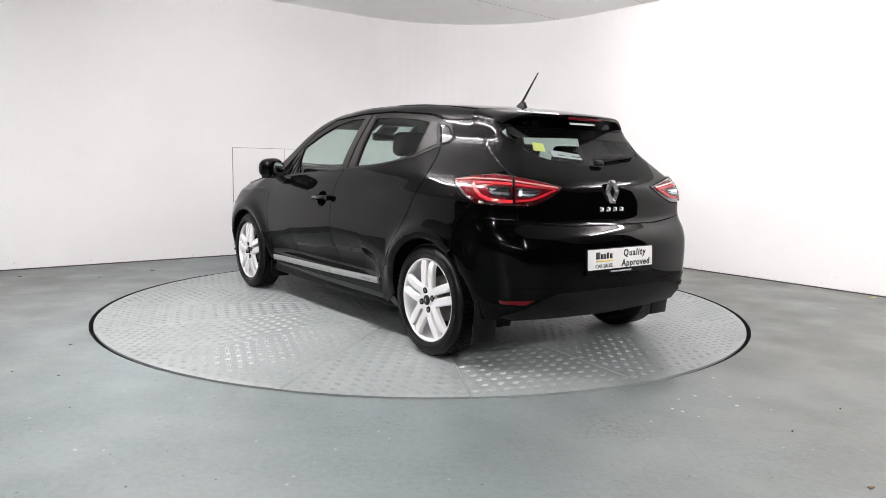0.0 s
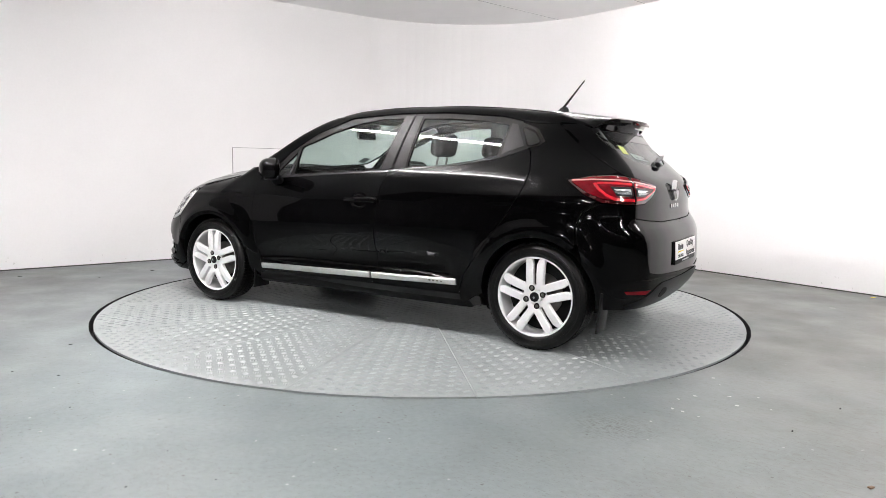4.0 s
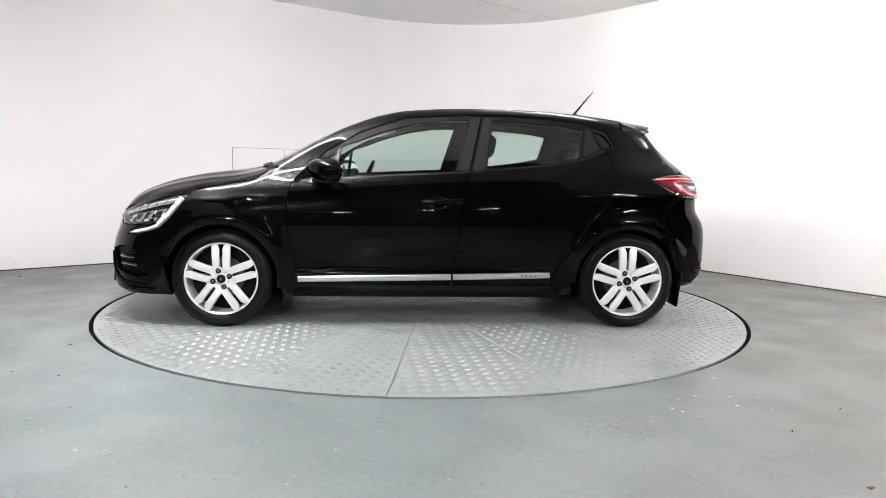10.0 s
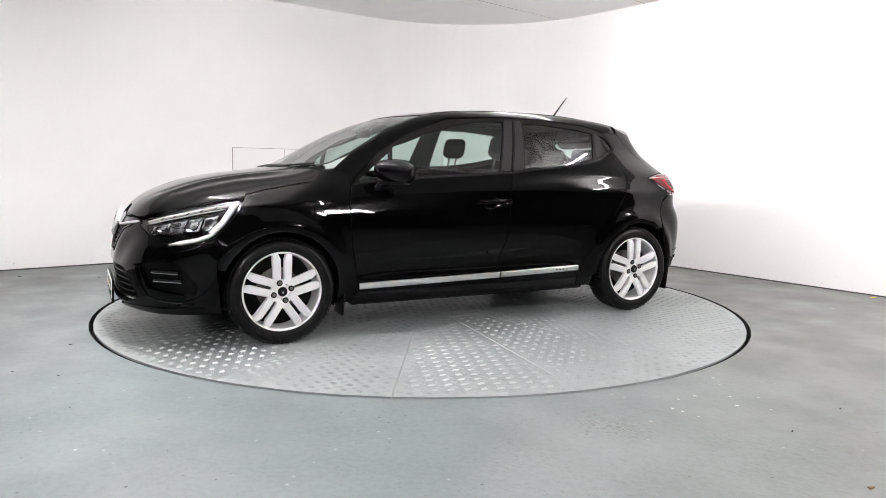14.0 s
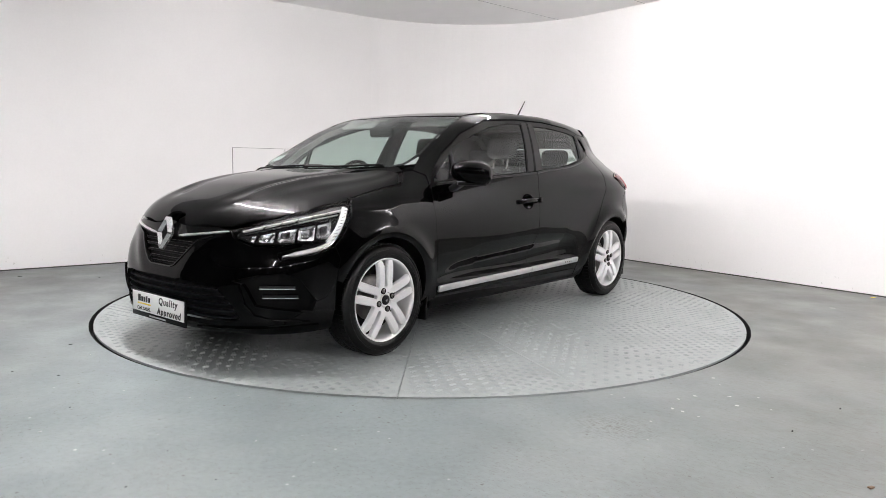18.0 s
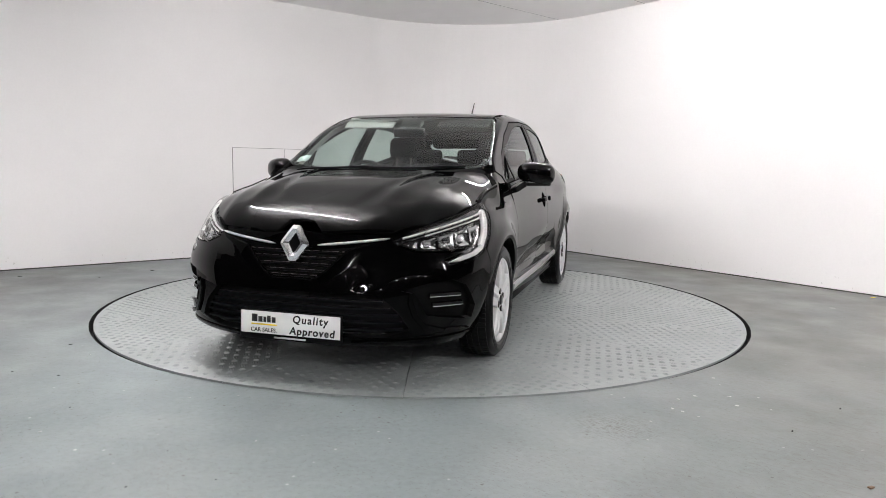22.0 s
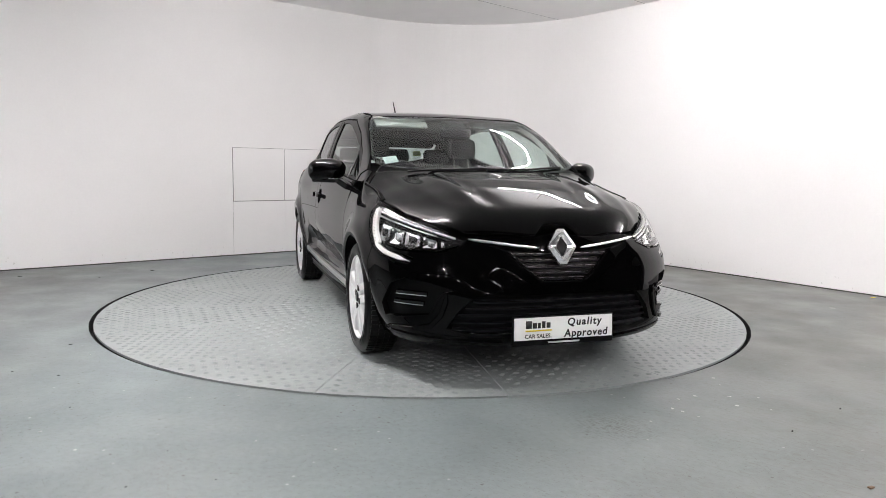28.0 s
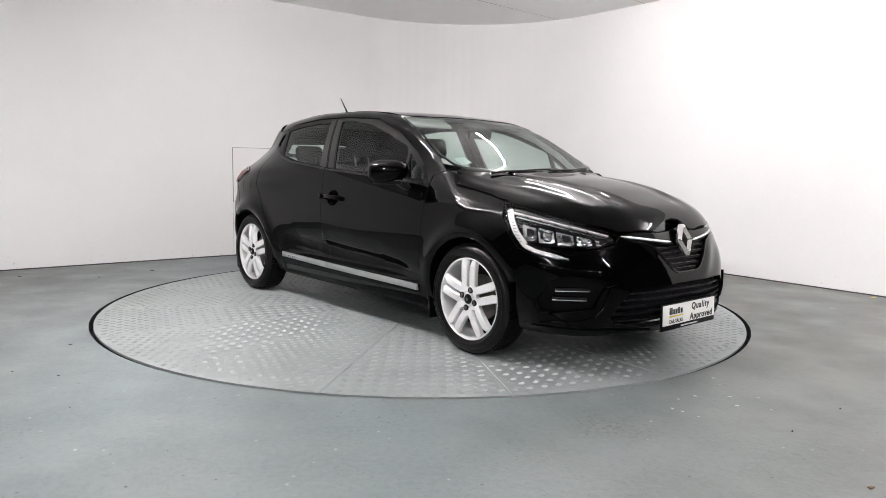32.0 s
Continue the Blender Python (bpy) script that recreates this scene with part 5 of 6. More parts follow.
def number_plate(name, m):
    """A dealer's white show plate on a black carrier; local x points out of the plate, y to the car's left."""
    face = m @ Matrix(((0, 0, 1, 0), (1, 0, 0, 0), (0, 1, 0, 0), (0, 0, 0, 1)))
    bm = bmesh.new()
    rbox(bm, (0.012, 0.532, 0.138), m @ pose(-0.006, 0, -0.010), 0.004, 2)
    carrier = part(name, bm, PLASTIC, car, "white dealer show plate in a black carrier")
    bm = bmesh.new()
    rbox(bm, (0.004, 0.515, 0.106), m @ pose(0.002, 0, 0.002), 0.0015, 2)
    part("plate_sheet", bm, WHITE, carrier, "white plate sheet")
    off = face @ Matrix.Translation((0, 0, 0.0048))
    lettering("lettering", "Quality", 0.050, off @ Matrix.Translation((0.105, 0.026, 0)), INK, carrier, 0.12, 0.0012, 1.22)
    lettering("lettering", "Approved", 0.050, off @ Matrix.Translation((0.115, -0.028, 0)), INK, carrier, 0.12, 0.0012, 1.16)
    lettering("lettering", "CAR SALES.", 0.027, off @ Matrix.Translation((-0.135, -0.034, 0)), INK, carrier, 0.0, 0.0004, 1.02)
    # the dealer's mark as plain strokes over a yellow line
    bm = bmesh.new()
    for k, (w, h) in enumerate(((.030, .036), (.022, .026), (.014, .026), (.018, .032), (.020, .026))):
        rbox(bm, (w, h, 0.0012), off @ Matrix.Translation((-.184 + (0, .031, .054, .076, .101)[k], 0.004 + h / 2, 0)), 0.0)
    part("mark", bm, INK, carrier)
    bm = bmesh.new()
    rbox(bm, (0.135, 0.007, 0.0012), off @ Matrix.Translation((-.133, -0.007, 0)), 0.0)
    part("mark_line", bm, YELLOW, carrier)
    bm = bmesh.new()
    rbox(bm, (0.165, 0.008, 0.0012), off @ Matrix.Translation((0, -0.066, -0.003)), 0.0)
    part("carrier_print", bm, surface("pale_print", (.55, .55, .55), .5), carrier)


REAR_WINDOW = [(-1.625, 1.222), (-1.70, 1.155), (-1.79, 1.098), (-1.93, 1.066), (-2.123, 1.045), (REAR, 1.040)]


def tailgate():
    half = [(-1.412, 1.283), (-1.54, 1.16), (-1.675, 1.008), (-1.69, .993), (-1.82, .964), (-1.945, .931), (-1.86, .872), (-1.782, .836), (-1.71, .832)] + GATE_LOW
    full = half + [(2 * REAR - a, b) for a, b in reversed(half[:-1])]
    glass_half = REAR_WINDOW
    hole = glass_half + [(2 * REAR - a, b) for a, b in reversed(glass_half[:-1])] + [(2 * REAR + 1.66, 1.245), (REAR, 1.25), (-1.66, 1.245)]
    gate = panel("tailgate", full, wrap, PAINT, car, holes=(hole,), r=0.006, grid=0.02)
    ob = panel("rear_window", grown(hole, 0.006), wrap, REARGLASS, gate, out=-0.004, depth=0.0005, grid=0.05, r=0.02, label="tinted rear window")
    ob.visible_shadow = False
    band = [(-1.655, 1.243), (-1.675, 1.205), (-1.72, 1.188), (REAR, 1.196)]
    band = band + [(2 * REAR - a, b) for a, b in reversed(band[:-1])] + [(REAR, 1.248)]
    panel("window_border", band, wrap, GLOSSY, gate, out=-0.002, depth=0.001, grid=0.04, r=0.006, label="black band across the top of the window")
    panel("permit_sticker", [(-1.82, 1.165), (-1.90, 1.158), (-1.90, 1.115), (-1.82, 1.120)], wrap, LIME, gate, out=-0.002, depth=0.0004, grid=0.03, r=0.002, label="lime square sticker")
    panel("dealer_sticker", [(-1.94, 1.125), (-2.17, 1.105), (-2.17, 1.075), (-1.94, 1.09)], wrap, STICKER, gate, out=-0.002, depth=0.0004, grid=0.03, r=0.002, label="white strip sticker")
    for a, w in ((-1.985, .05), (-2.09, .08)):
        strip("sticker_print", [(a, 1.103 - (-1.94 - a) * .07), (a - w, 1.10 - (-1.94 - a) * .08)], wrap, 0.008, INK, gate, out=-0.0012, thick=0.0006)
    badge("rear_badge", Matrix.Translation((float(wrap([(REAR, .905)])[0, 0]) - 0.003, 0, .905)) @ pose(0, 0, 0, 0, 0, 180) @ pose(0, 0, 0, 0, -4, 0), 0.098, 0.125, gate)
    for k in range(4):
        yy = 0.078 - 0.052 * k
        box_part("emblem_bar", (0.006, 0.030, 0.024), Matrix.Translation((float(wrap([(REAR, .812)])[0, 0]) - 0.002, yy, .812)), BRIGHT, gate, 0.002, 1)
    # spoiler over the window
    ny = 25
    v, f = [], []
    prof = 9
    for i in range(ny):
        y = -0.485 + 0.97 * i / (ny - 1)
        tip = -1.630 + 0.63 * y * y
        ends = max(0.0, (abs(y) - 0.32) / 0.165)
        x0 = -1.318 + 0.1 * y * y
        ztop = lambda x: float(ridge(np.array(x)) - crown(np.array(x)) * y * y - falling(np.array(x)) * y ** 4) - 0.062 * ends ** 2
        z0 = float(above([(x0, min(max(y, -.48), .48))])[0, 2])
        xs = [x0 + (tip - x0) * t for t in (0, .25, .5, .75, .93, 1)]
        lift = z0 - ztop(x0)
        row = [(x, y, ztop(x) + lift * (1 - k / 5.0) - (0.004 if k == 5 else 0)) for k, x in enumerate(xs)]
        zt = row[-1][2]
        e1 = min(ends, 1.0)
        ux, uz = (-1.527 + 0.10 * y * y) * (1 - e1) + (tip + 0.05) * e1, (1.250 - 0.03 * y * y) * (1 - e1) + (zt - 0.004) * e1
        row += [(tip + 0.006, y * 0.998, zt - 0.016 + 0.008 * e1), (tip + 0.05, y * 0.99, zt - 0.034 + 0.024 * e1), (ux, y * 0.985, uz)]
        v += row
    # its flanks roll down to the seam beside the window
    head = wrap([(-1.405, 1.283)])[0]
    ends_of = []
    for row, sg in ((v[:prof], -1), (v[-prof:], 1)):
        tip, top = np.array(row[5]), head * [1, sg, 1]
        line = [top + (tip - top) * t + np.array((0, 0.0025 * sg, 0)) * (1 - t) for t in (0, .25, .5, .75, .93, 1)] + [np.array(p) for p in row[6:]]
        flank_rows = []
        for e in (.3, .6, .85, 1.0):
            roll = math.sin(math.pi * e) * 0.012
            flank_rows.append([tuple(np.array(a) * (1 - e) + b * e + np.array((0, sg * roll, roll)) * (1 - k / 5 if k < 6 else 0)) for k, (a, b) in enumerate(zip(row, line))])
        ends_of.append(flank_rows)
    v = [p for row in reversed(ends_of[0]) for p in row] + v + [p for row in ends_of[1] for p in row]
    ny += 8
    f = [(i * prof + j, i * prof + j + 1, (i + 1) * prof + j + 1, (i + 1) * prof + j) for i in range(ny - 1) for j in range(prof - 1)]
    f += [tuple(range(prof)), tuple((ny - 1) * prof + j for j in reversed(range(prof)))]
    sp = solid("roof_spoiler", v, f, PAINT, gate, "black roof spoiler", smooth=True)
    sp.data.set_sharp_from_angle(angle=math.radians(38))
    # its ends run down beside the window
    for sg in (1, -1):
        tip_at = np.array(v[5]) * [1, -sg, 1]
        edge = wrap([(-1.405 - 0.25 * k / 9, 1.283 - 0.25 * k / 9) for k in range(10)]) * [1, sg, 1]
        fin, q = [], []
        for k, p in enumerate(edge):
            far = p + (tip_at - edge[0]) * (1 - k / 9) ** 1.2
            fin += [p + np.array((0.02, 0, 0)), p + np.array((0, 0.0015 * sg, 0)), far, far - np.array((0, 0.02 * sg, 0)), p - np.array((0, 0.04 * sg, 0))]
        for k in range(9):
            q += [(5 * k + j, 5 * k + j + 1, 5 * k + 6 + j, 5 * k + 5 + j) for j in range(4)]
        solid("spoiler_end", fin, q if sg > 0 else [g[::-1] for g in q], PAINT, gate, smooth=True)
    box_part("brake_light", (0.010, 0.26, 0.014), pose(-1.629, 0, 1.298, 0, 0, 0), REDLENS, gate, 0.004, 2, "thin red high brake light")
    box_part("spoiler_print", (0.0015, 0.20, 0.012), pose(-1.610, 0.0, 1.272, 0, 35, 0), WHITE, gate, 0.0, 1)
    # wiper
    w = np.array([(-2.24, 1.058), (-2.36, 1.072), (-2.70, 1.102)])
    strip("rear_wiper", w, wrap, 0.026, SATIN, gate, out=0.026, thick=0.022, taper=0.25, label="black rear wiper")
    bm = bmesh.new()
    rbox(bm, (0.03, 0.07, 0.035), pose(-1.738, 0.0, 1.056, 0, 40, 0), 0.012, 3)
    part("wiper_hub", bm, SATIN, gate)


def rear_bumper():
    low_line = [(a, b - 0.006) for a, b in GATE_LOW]
    half = [(-1.54, .26), (-1.46, .60), (-1.451, .71), (-1.481, .788), (-1.545, .842), (-1.60, .838), (-1.704, .83)] + low_line
    half = [tuple(h) for h in clip_arch(half + [(REAR, .262), (-1.85, .262)], HUBS[1], ARCH_R)]
    i = min(range(len(half)), key=lambda k: (round(half[k][0], 4), -half[k][1]))
    loop = half[i:] + half[:i]
    loop = [p for p in loop if p[0] > REAR + 1e-4]
    poly = [(REAR, .262)] + loop + [(REAR, .726)]
    zs = [p[1] for p in loop]
    if zs[0] > 0.5:
        poly = [(REAR, .726)] + loop + [(REAR, .262)]
    full = poly + [(2 * REAR - a, b) for a, b in reversed(poly) if abs(a - REAR) > 1e-4]
    bumper = panel("rear_bumper", full, wrap, PAINT, car, r=0.004, grid=0.02, depth=0.02)
    val = [(-1.66, .285), (-1.78, .345), (-1.84, .378), (-1.90, .398), (-2.05, .398), (REAR, .395)]
    val = val + [(2 * REAR - a, b) for a, b in reversed(val[:-1])] + [(2 * REAR + 1.7, .268), (REAR, .245), (-1.7, .268)]
    vz = panel("valance", val, wrap, VALANCE, car, out=0.005, depth=0.02, grid=0.04, r=0.01, label="dark plastic bumper valance")
    n = 20
    ex = [(-1.935 + .042 * math.cos(2 * math.pi * k / n), .335 + .030 * math.sin(2 * math.pi * k / n)) for k in range(n)]
    panel("exhaust_cutout", ex, wrap, PIT, vz, out=0.0062, depth=0.004, grid=0.02, r=0)
    for sg in (1, -1):
        panel("reflector", [(-1.655, .372), (-1.79, .374), (-1.755, .352), (-1.665, .355)], wrap, REDLENS, bumper, out=0.006, depth=0.008, sign=sg, grid=0.02, r=0.004, label="red reflector")
        strip("bumper_fold", [(-1.62, .42), (-1.75, .425), (-1.86, .425), (-1.95, .415)], wrap, 0.012, PAINT, bumper, out=0.004, thick=0.012, sign=sg, taper=0.2)
    number_plate("rear_plate", Matrix.Translation((-1.924, 0, .556)) @ pose(0, 0, 0, 0, 0, 180) @ pose(0, 0, 0, 0, -3, 0))


# ---- wheels ----
def wheel(hub, sg, turn):
    w = new("wheel")
    w.parent = car
    tagged(w, "silver alloy wheel with a black tyre")
    w.matrix_basis = pose(hub, 0, 0.305, 0, turn, 0) @ Matrix.Diagonal((1, 1, 1, 1))
    face = 0.838
    prof = [(.224, .655), (.232, .645), (.262, .640), (.290, .648), (.301, .662), (.3035, .69), (.304, .735), (.3035, .78), (.301, .806), (.290, .823), (.262, .833), (.236, .828), (.226, .818)]
    v, f = lathe(prof, 72, sg)
    solid("tyre", v, f, RUBBER, w, "black tyre", smooth=True)
    for r0, r1, o in ((.272, .276, .8335), (.246, .249, .8325)):
        v, f = lathe([(r0, o - .003), (r0, o), (r1, o), (r1, o - .003)], 72, sg)
        solid("sidewall_ring", v, f, RUBBER, w, smooth=True)
    # raised marks on the sidewall
    for start, count in ((38, 8), (205, 6), (300, 4)):
        mv, mf = [], []
        for k in range(count):
            a = math.radians(start + 5.2 * k)
            b = len(mv)
            for o in (.8328, .8342):
                for rr, da in ((.252, -.022), (.252, .022), (.266, .020), (.266, -.020)):
                    mv.append((rr * math.cos(a + da), sg * o, rr * math.sin(a + da)))
            mf += [tuple(b + j for j in q) for q in ((4, 5, 6, 7), (0, 1, 5, 4), (1, 2, 6, 5), (2, 3, 7, 6), (3, 0, 4, 7))]
        solid("sidewall_mark", mv, mf, RUBBER, w)
    # tread blocks along the edges
    tv, tf = [], []
    for k in range(72):
        a = 2 * math.pi * k / 72
        for y0, y1 in ((.664, .70), (.708, .728), (.742, .762), (.77, .806)):
            b = len(tv)
            for rr in (.300, .3062):
                for aa, yy in ((a - .03, y0), (a + .03, y0), (a + .03, y1), (a - .03, y1)):
                    tv.append((rr * math.cos(aa), sg * yy, rr * math.sin(aa)))
            tf += [tuple(b + j for j in q) for q in ((4, 5, 6, 7), (0, 1, 5, 4), (1, 2, 6, 5), (2, 3, 7, 6), (3, 0, 4, 7))]
    tagged(solid("tyre_tread", tv, tf, RUBBER, w), kind="stuff")
    v, f = lathe([(.205, .66), (.212, .70), (.214, .80), (.218, .818), (.226, .824), (.229, .820), (.2295, .812)], 72, sg)
    solid("rim", v, f, ALLOY, w, "silver rim", smooth=True)
    v, f = lathe([(.0, .715), (.07, .715), (.075, .712), (.125, .712), (.127, .705)], 48, sg)
    solid("brake_disc", v, f, STEEL, w, "brake disc", smooth=True)
    v, f = lathe([(.214, .69), (.10, .70), (.0, .70)], 48, sg)
    solid("wheel_back", v, f, PIT, w, smooth=True)
    # five pairs of broad parallel blades with a slot between the two of a pair, joined into a star round the hub
    half = math.tan(math.radians(36))
    stations = [(.040, .0, .815), (.066, .0, .821), (.0725, .0085, .8222), (.0845, .0088, .8245), (.130, .0092, .8275), (.185, .0100, .825), (.207, .018, .820), (.222, .027, .815)]
    for k in range(5):
        a0 = math.radians(90 + 72 * k)
        for s in (1, -1):
            sv, m = [], 6
            for r, u0, h in stations:
                u1 = min(.0525 + .045 * max(0.0, r - .08), r * half)
                c0, c1 = (.0045 if u0 > 0 else 0.0), (.0055 if r > .0725 else 0.0)
                for u, dh in ((u0, -.024), (u0, -1.1 * c0), (u0 + c0, 0), (u1 - c1, 0), (u1, -1.1 * c1), (u1 + .2 * c1, -.024)):
                    sv.append((r * math.cos(a0) - s * u * math.sin(a0), sg * (h + dh), r * math.sin(a0) + s * u * math.cos(a0)))
            sf = [(i * m + j, i * m + j + 1, (i + 1) * m + j + 1, (i + 1) * m + j) for i in range(len(stations) - 1) for j in range(m - 1)]
            sf += [tuple(range(m)), tuple((len(stations) - 1) * m + j for j in range(m))]
            solid("spoke", sv, sf if s * sg > 0 else [g[::-1] for g in sf], ALLOY, w)
    v, f = lathe([(.0, .819), (.030, .819), (.036, .8185), (.0415, .8165), (.0425, .80)], 40, sg)
    solid("hub", v, f, ALLOY, w, smooth=True)
    v, f = lathe([(.0, .828), (.022, .828), (.026, .8255), (.028, .818)], 32, sg)
    solid("hub_cap", v, f, SATIN, w, "black hub cap", smooth=True)
    d = [(0, .012), (-.008, 0), (0, -.012), (.008, 0)]
    solid("cap_emblem", [(x, sg * .8286, z) for x, z in d] + [(x * .5, sg * .8292, z * .5) for x, z in d], [(4, 5, 6, 7)] + [(i, (i + 1) % 4, 4 + (i + 1) % 4, 4 + i) for i in range(4)], CHROME, w)
    for k in range(4):
        a = math.radians(72 + 90 * k)
        v, f = lathe([(.0105, .8215), (.0155, .8232), (.0168, .8225), (.0172, .815)], 18, sg)
        solid("bolt_seat", [(p[0] + .053 * math.cos(a), p[1], p[2] + .053 * math.sin(a)) for p in v], f, PIT, w, smooth=True)
        v, f = lathe([(.0, .8240), (.0050, .8240), (.0055, .8228), (.0085, .8232), (.0105, .8205)], 14, sg)
        solid("wheel_bolt", [(p[0] + .053 * math.cos(a), p[1], p[2] + .053 * math.sin(a)) for p in v], f, STEEL, w, smooth=True)


# ---- cabin ----
def seat(x, y, rear=False):
    s = new("seat")
    s.parent = car
    tagged(s, "dark grey cloth car seat with a head restraint")
    s.matrix_basis = pose(x, y, 0)
    for name, size, m, b in (("cushion", (0.50, 0.50, 0.16), pose(0.16, 0, .46, 0, -8, 0), 0.05), ("backrest", (0.13, 0.48, 0.57), pose(-0.105, 0, .735, 0, -17, 0), 0.058),
                             ("head_restraint", (0.095, 0.25, 0.16), pose(-0.225, 0, 1.165, 0, -12, 0), 0.046)):
        bm = bmesh.new()
        rbox(bm, size, m, b, 4)
        part(name, bm, CLOTH, s)
    for yy in (-.06, .06):
        bm = bmesh.new()
        rbox(bm, (0.012, 0.012, 0.16), pose(-0.205, yy, 1.05, 0, -12, 0), 0.004, 2)
        part("restraint_post", bm, STEEL, s)


def cabin():
    for y in (.36, -.36):
        seat(-.19, y)
    bench = new("rear_bench")
    bench.parent = car
    tagged(bench, "dark grey cloth rear bench")
    for name, size, m, b in (("cushion", (0.48, 1.20, 0.16), pose(-.72, 0, .50, 0, -6, 0), 0.05), ("backrest", (0.13, 1.22, 0.52), pose(-1.02, 0, .78, 0, -18, 0), 0.05)):
        bm = bmesh.new()
        rbox(bm, size, m, b, 4)
        part(name, bm, CLOTH, bench)
    for y in (.38, -.38, 0.0):
        bm = bmesh.new()
        rbox(bm, (0.085, 0.24, 0.13), pose(-1.13, y, 1.105, 0, -10, 0), 0.042, 4)
        part("head_restraint", bm, CLOTH, bench)
        for yy in (-.05, .05):
            bm = bmesh.new()
            rbox(bm, (0.01, 0.01, 0.10), pose(-1.115, y + yy, 1.05, 0, -10, 0), 0.003, 2)
            part("restraint_post", bm, STEEL, bench)
    dash = box_part("dashboard", (0.50, 1.30, 0.26), pose(.80, 0, .80, 0, 8, 0), DASH, car, 0.08, 4, "dark moulded dashboard")
    box_part("instrument_hood", (0.20, 0.34, 0.07), pose(.60, -.36, .955, 0, 6, 0), DASH, dash, 0.03, 3)
    box_part("display", (0.02, 0.17, 0.21), pose(.575, 0, .90, 0, -18, 0), GLOSSY, dash, 0.006, 2, "dark centre display")
    # steering wheel on the right-hand side
    v, f, n, k = [], [], 40, 10
    for i in range(n):
        a = 2 * math.pi * i / n
        for j in range(k):
            b = 2 * math.pi * j / k
            r = 0.178 + 0.015 * math.cos(b)
            v.append((0.015 * math.sin(b), r * math.cos(a), r * math.sin(a)))
    f = [(i * k + j, i * k + (j + 1) % k, (i + 1) % n * k + (j + 1) % k, (i + 1) % n * k + j) for i in range(n) for j in range(k)]
    m = Matrix.Translation((.455, -.36, .885)) @ pose(0, 0, 0, 0, -24, 0)
    wheel_ob = solid("steering_wheel", [m @ Vector(p) for p in v], f, SATIN, car, "black steering wheel", smooth=True)
    box_part("wheel_boss", (0.04, 0.15, 0.11), m @ pose(0.015, 0, 0), DASH, wheel_ob, 0.02, 3)
    for a in (0, 180, 270):
        box_part("wheel_spoke", (0.012, 0.13, 0.028), m @ pose(0.008, 0, 0, a, 0, 0) @ pose(0, 0.11, 0), DASH, wheel_ob, 0.005, 2)
    box_part("rear_view_mirror", (0.03, 0.22, 0.065), pose(.50, 0, 1.245, 0, 12, 0), SATIN, car, 0.014, 3, "black interior mirror")
    for y in (.34, -.34):
        box_part("sun_visor", (0.14, 0.36, 0.016), pose(.335, y, 1.318, 0, 26 if y > 0 else 30, 0), PALE if y < 0 else LINING, car, 0.006, 3, "pale fabric sun visor")
    box_part("parcel_shelf", (0.42, 1.05, 0.02), pose(-1.40, 0, .96), PLASTIC, car, 0.008, 2)
    box_part("tunnel", (1.2, 0.24, 0.22), pose(.15, 0, .40), DASH, car, 0.05, 3)
    box_part("floor_pan", (3.15, 1.36, 0.05), pose(.12, 0, .215), PLASTIC, car, 0.01, 1, "dark underbody")
    box_part("sill_box", (1.75, 0.10, 0.08), pose(0, .725, .225), PLASTIC, car, 0.02, 1)
    box_part("sill_box", (1.75, 0.10, 0.08), pose(0, -.725, .225), PLASTIC, car, 0.02, 1)
    box_part("engine_block", (0.72, 0.92, 0.46), pose(1.42, 0, .48), PIT, car, 0.05, 2, "dark engine bay filling")
    box_part("bulkhead", (0.05, 1.3, 0.60), pose(1.0, 0, .58), PIT, car, 0.01, 1)
    box_part("crash_beam", (0.06, 1.1, 0.40), pose(1.90, 0, .42), PIT, car, 0.02, 2)
    box_part("rear_beam", (0.06, 1.25, 0.42), pose(-1.70, 0, .50), PIT, car, 0.02, 2)
    for sg in (1, -1):
        panel("door_card", [(.80, .30), (.85, .90), (-.2, .95), (-1.0, 1.03), (-1.02, .60), (-.80, .30)], wrap, DASH, car, out=-0.085, depth=0.005, grid=0.08, sign=sg)
        strip("pillar_cover", [(.87, .975), (.70, 1.115), (.47, 1.25), (.22, 1.335)], wrap, 0.05, PALE, car, out=-0.028, thick=0.008, sign=sg, label="pale windscreen pillar cover")
        panel("pillar_trim", [(-1.06, 1.09), (-1.07, 1.30), (-1.36, 1.26), (-1.60, 1.0), (-1.20, .98)], wrap, DASH, car, out=-0.05, depth=0.005, grid=0.08, sign=sg)


def aerial():
    z = float(above([(-1.12, 0)])[0, 2])
    bm = bmesh.new()
    rbox(bm, (0.092, 0.042, 0.040), pose(0, 0, 0), 0.010, 3)
    for v in bm.verts:
        k = (v.co.z + 0.020) / 0.040
        v.co.x, v.co.y = v.co.x * (1 - 0.62 * k) - 0.012 * k, v.co.y * (1 - 0.58 * k)
    bmesh.ops.transform(bm, matrix=pose(-1.100, 0, z + 0.014, 0, -3, 0), verts=bm.verts)
    base = part("aerial", bm, SATIN, car, "black roof aerial")
    d = Vector((-0.15, 0, 0.185))
    bm = bmesh.new()
    bmesh.ops.create_cone(bm, cap_ends=True, segments=12, radius1=0.0088, radius2=0.0036, depth=d.length)
    bmesh.ops.transform(bm, matrix=Matrix.Translation(Vector((-1.09, 0, z + 0.012)) + d / 2) @ d.to_track_quat("Z", "Y").to_matrix().to_4x4(), verts=bm.verts)
    part("aerial_rod", bm, SATIN, base)


bodywork()
cabin()
aerial()
for hub, turn_f in ((HUBS[0], 0), (HUBS[1], 0)):
    for sg in (1, -1):
        wheel(hub, sg, turn_f)

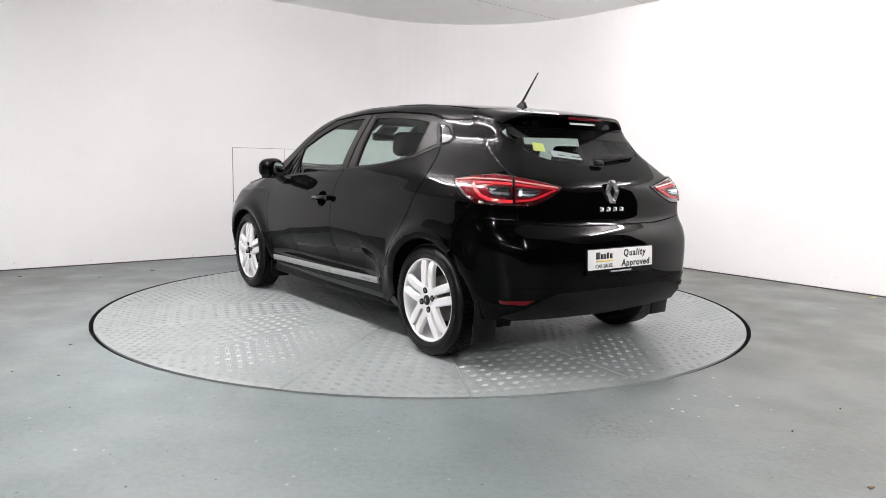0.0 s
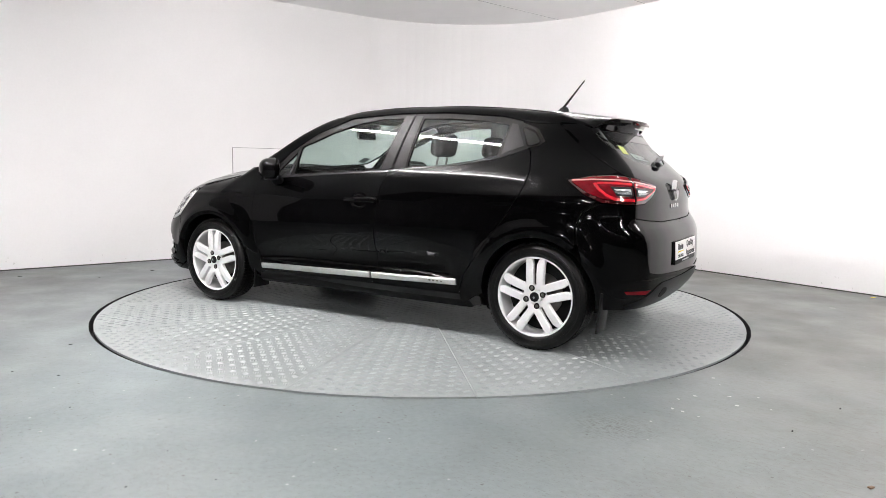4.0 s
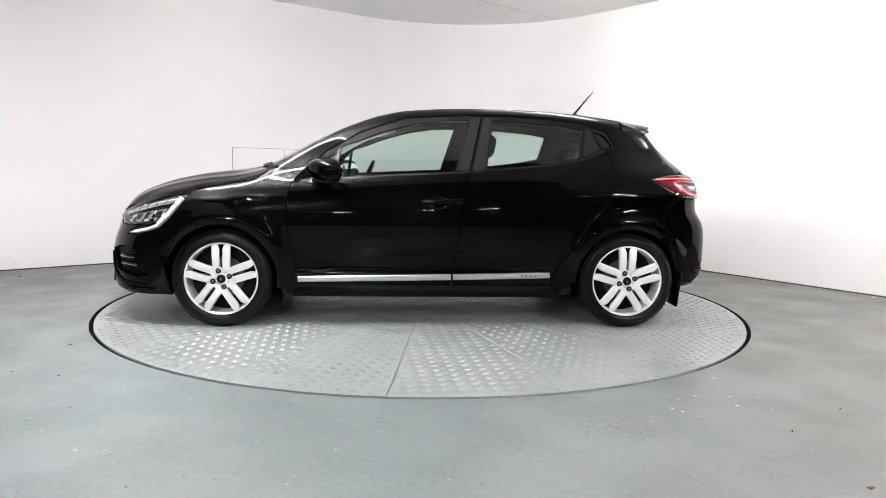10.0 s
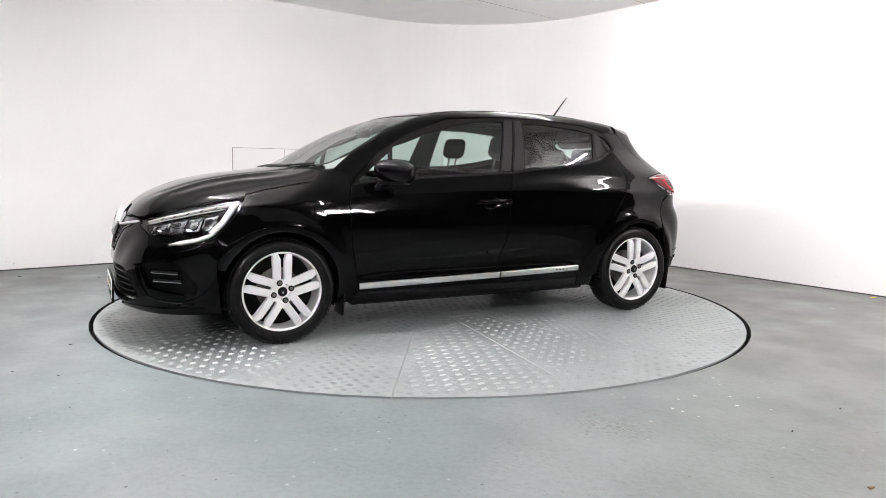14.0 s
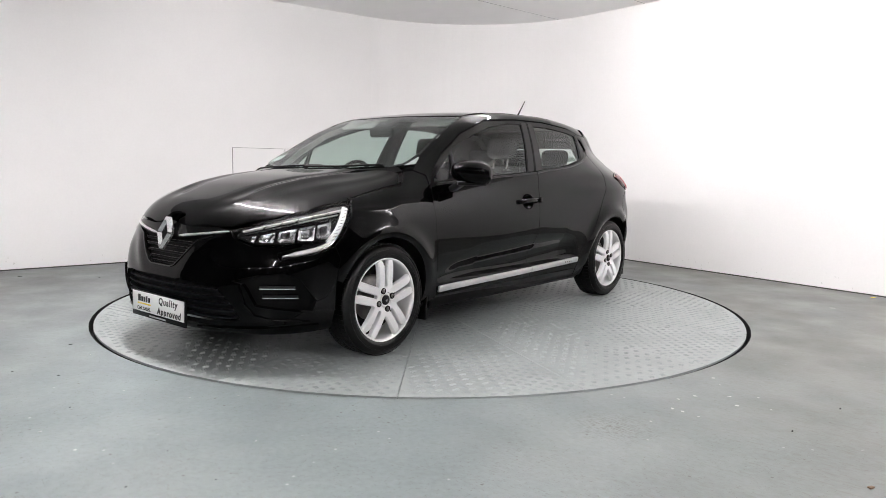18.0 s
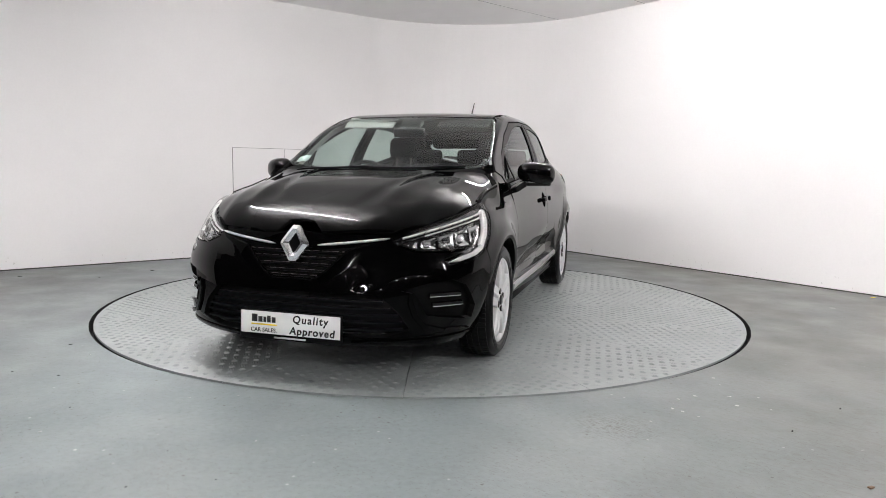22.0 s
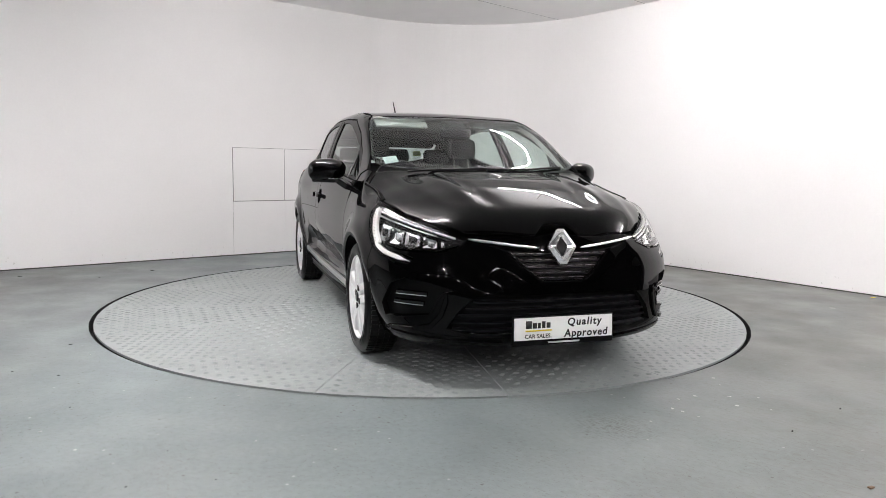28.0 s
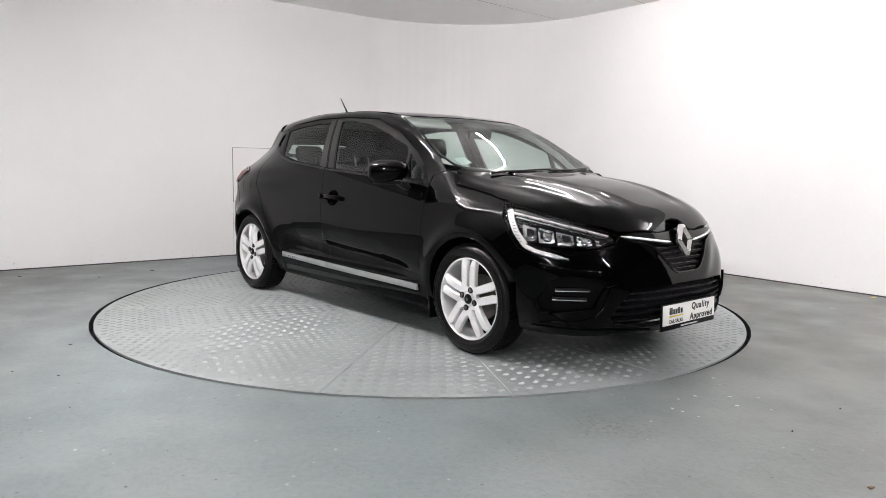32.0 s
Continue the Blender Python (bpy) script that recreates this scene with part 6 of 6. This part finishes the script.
CAR_AT = (0.0155, 0.0478)


def motions():
    rows = [(float(i), pose(0, 0, 0, 0, 0, SPIN_START + SPIN * i)) for i in range(33)]
    walk(turntable, rows)
    walk(car, [(t, m @ pose(CAR_AT[0], CAR_AT[1], 0.001)) for t, m in rows])


motions()
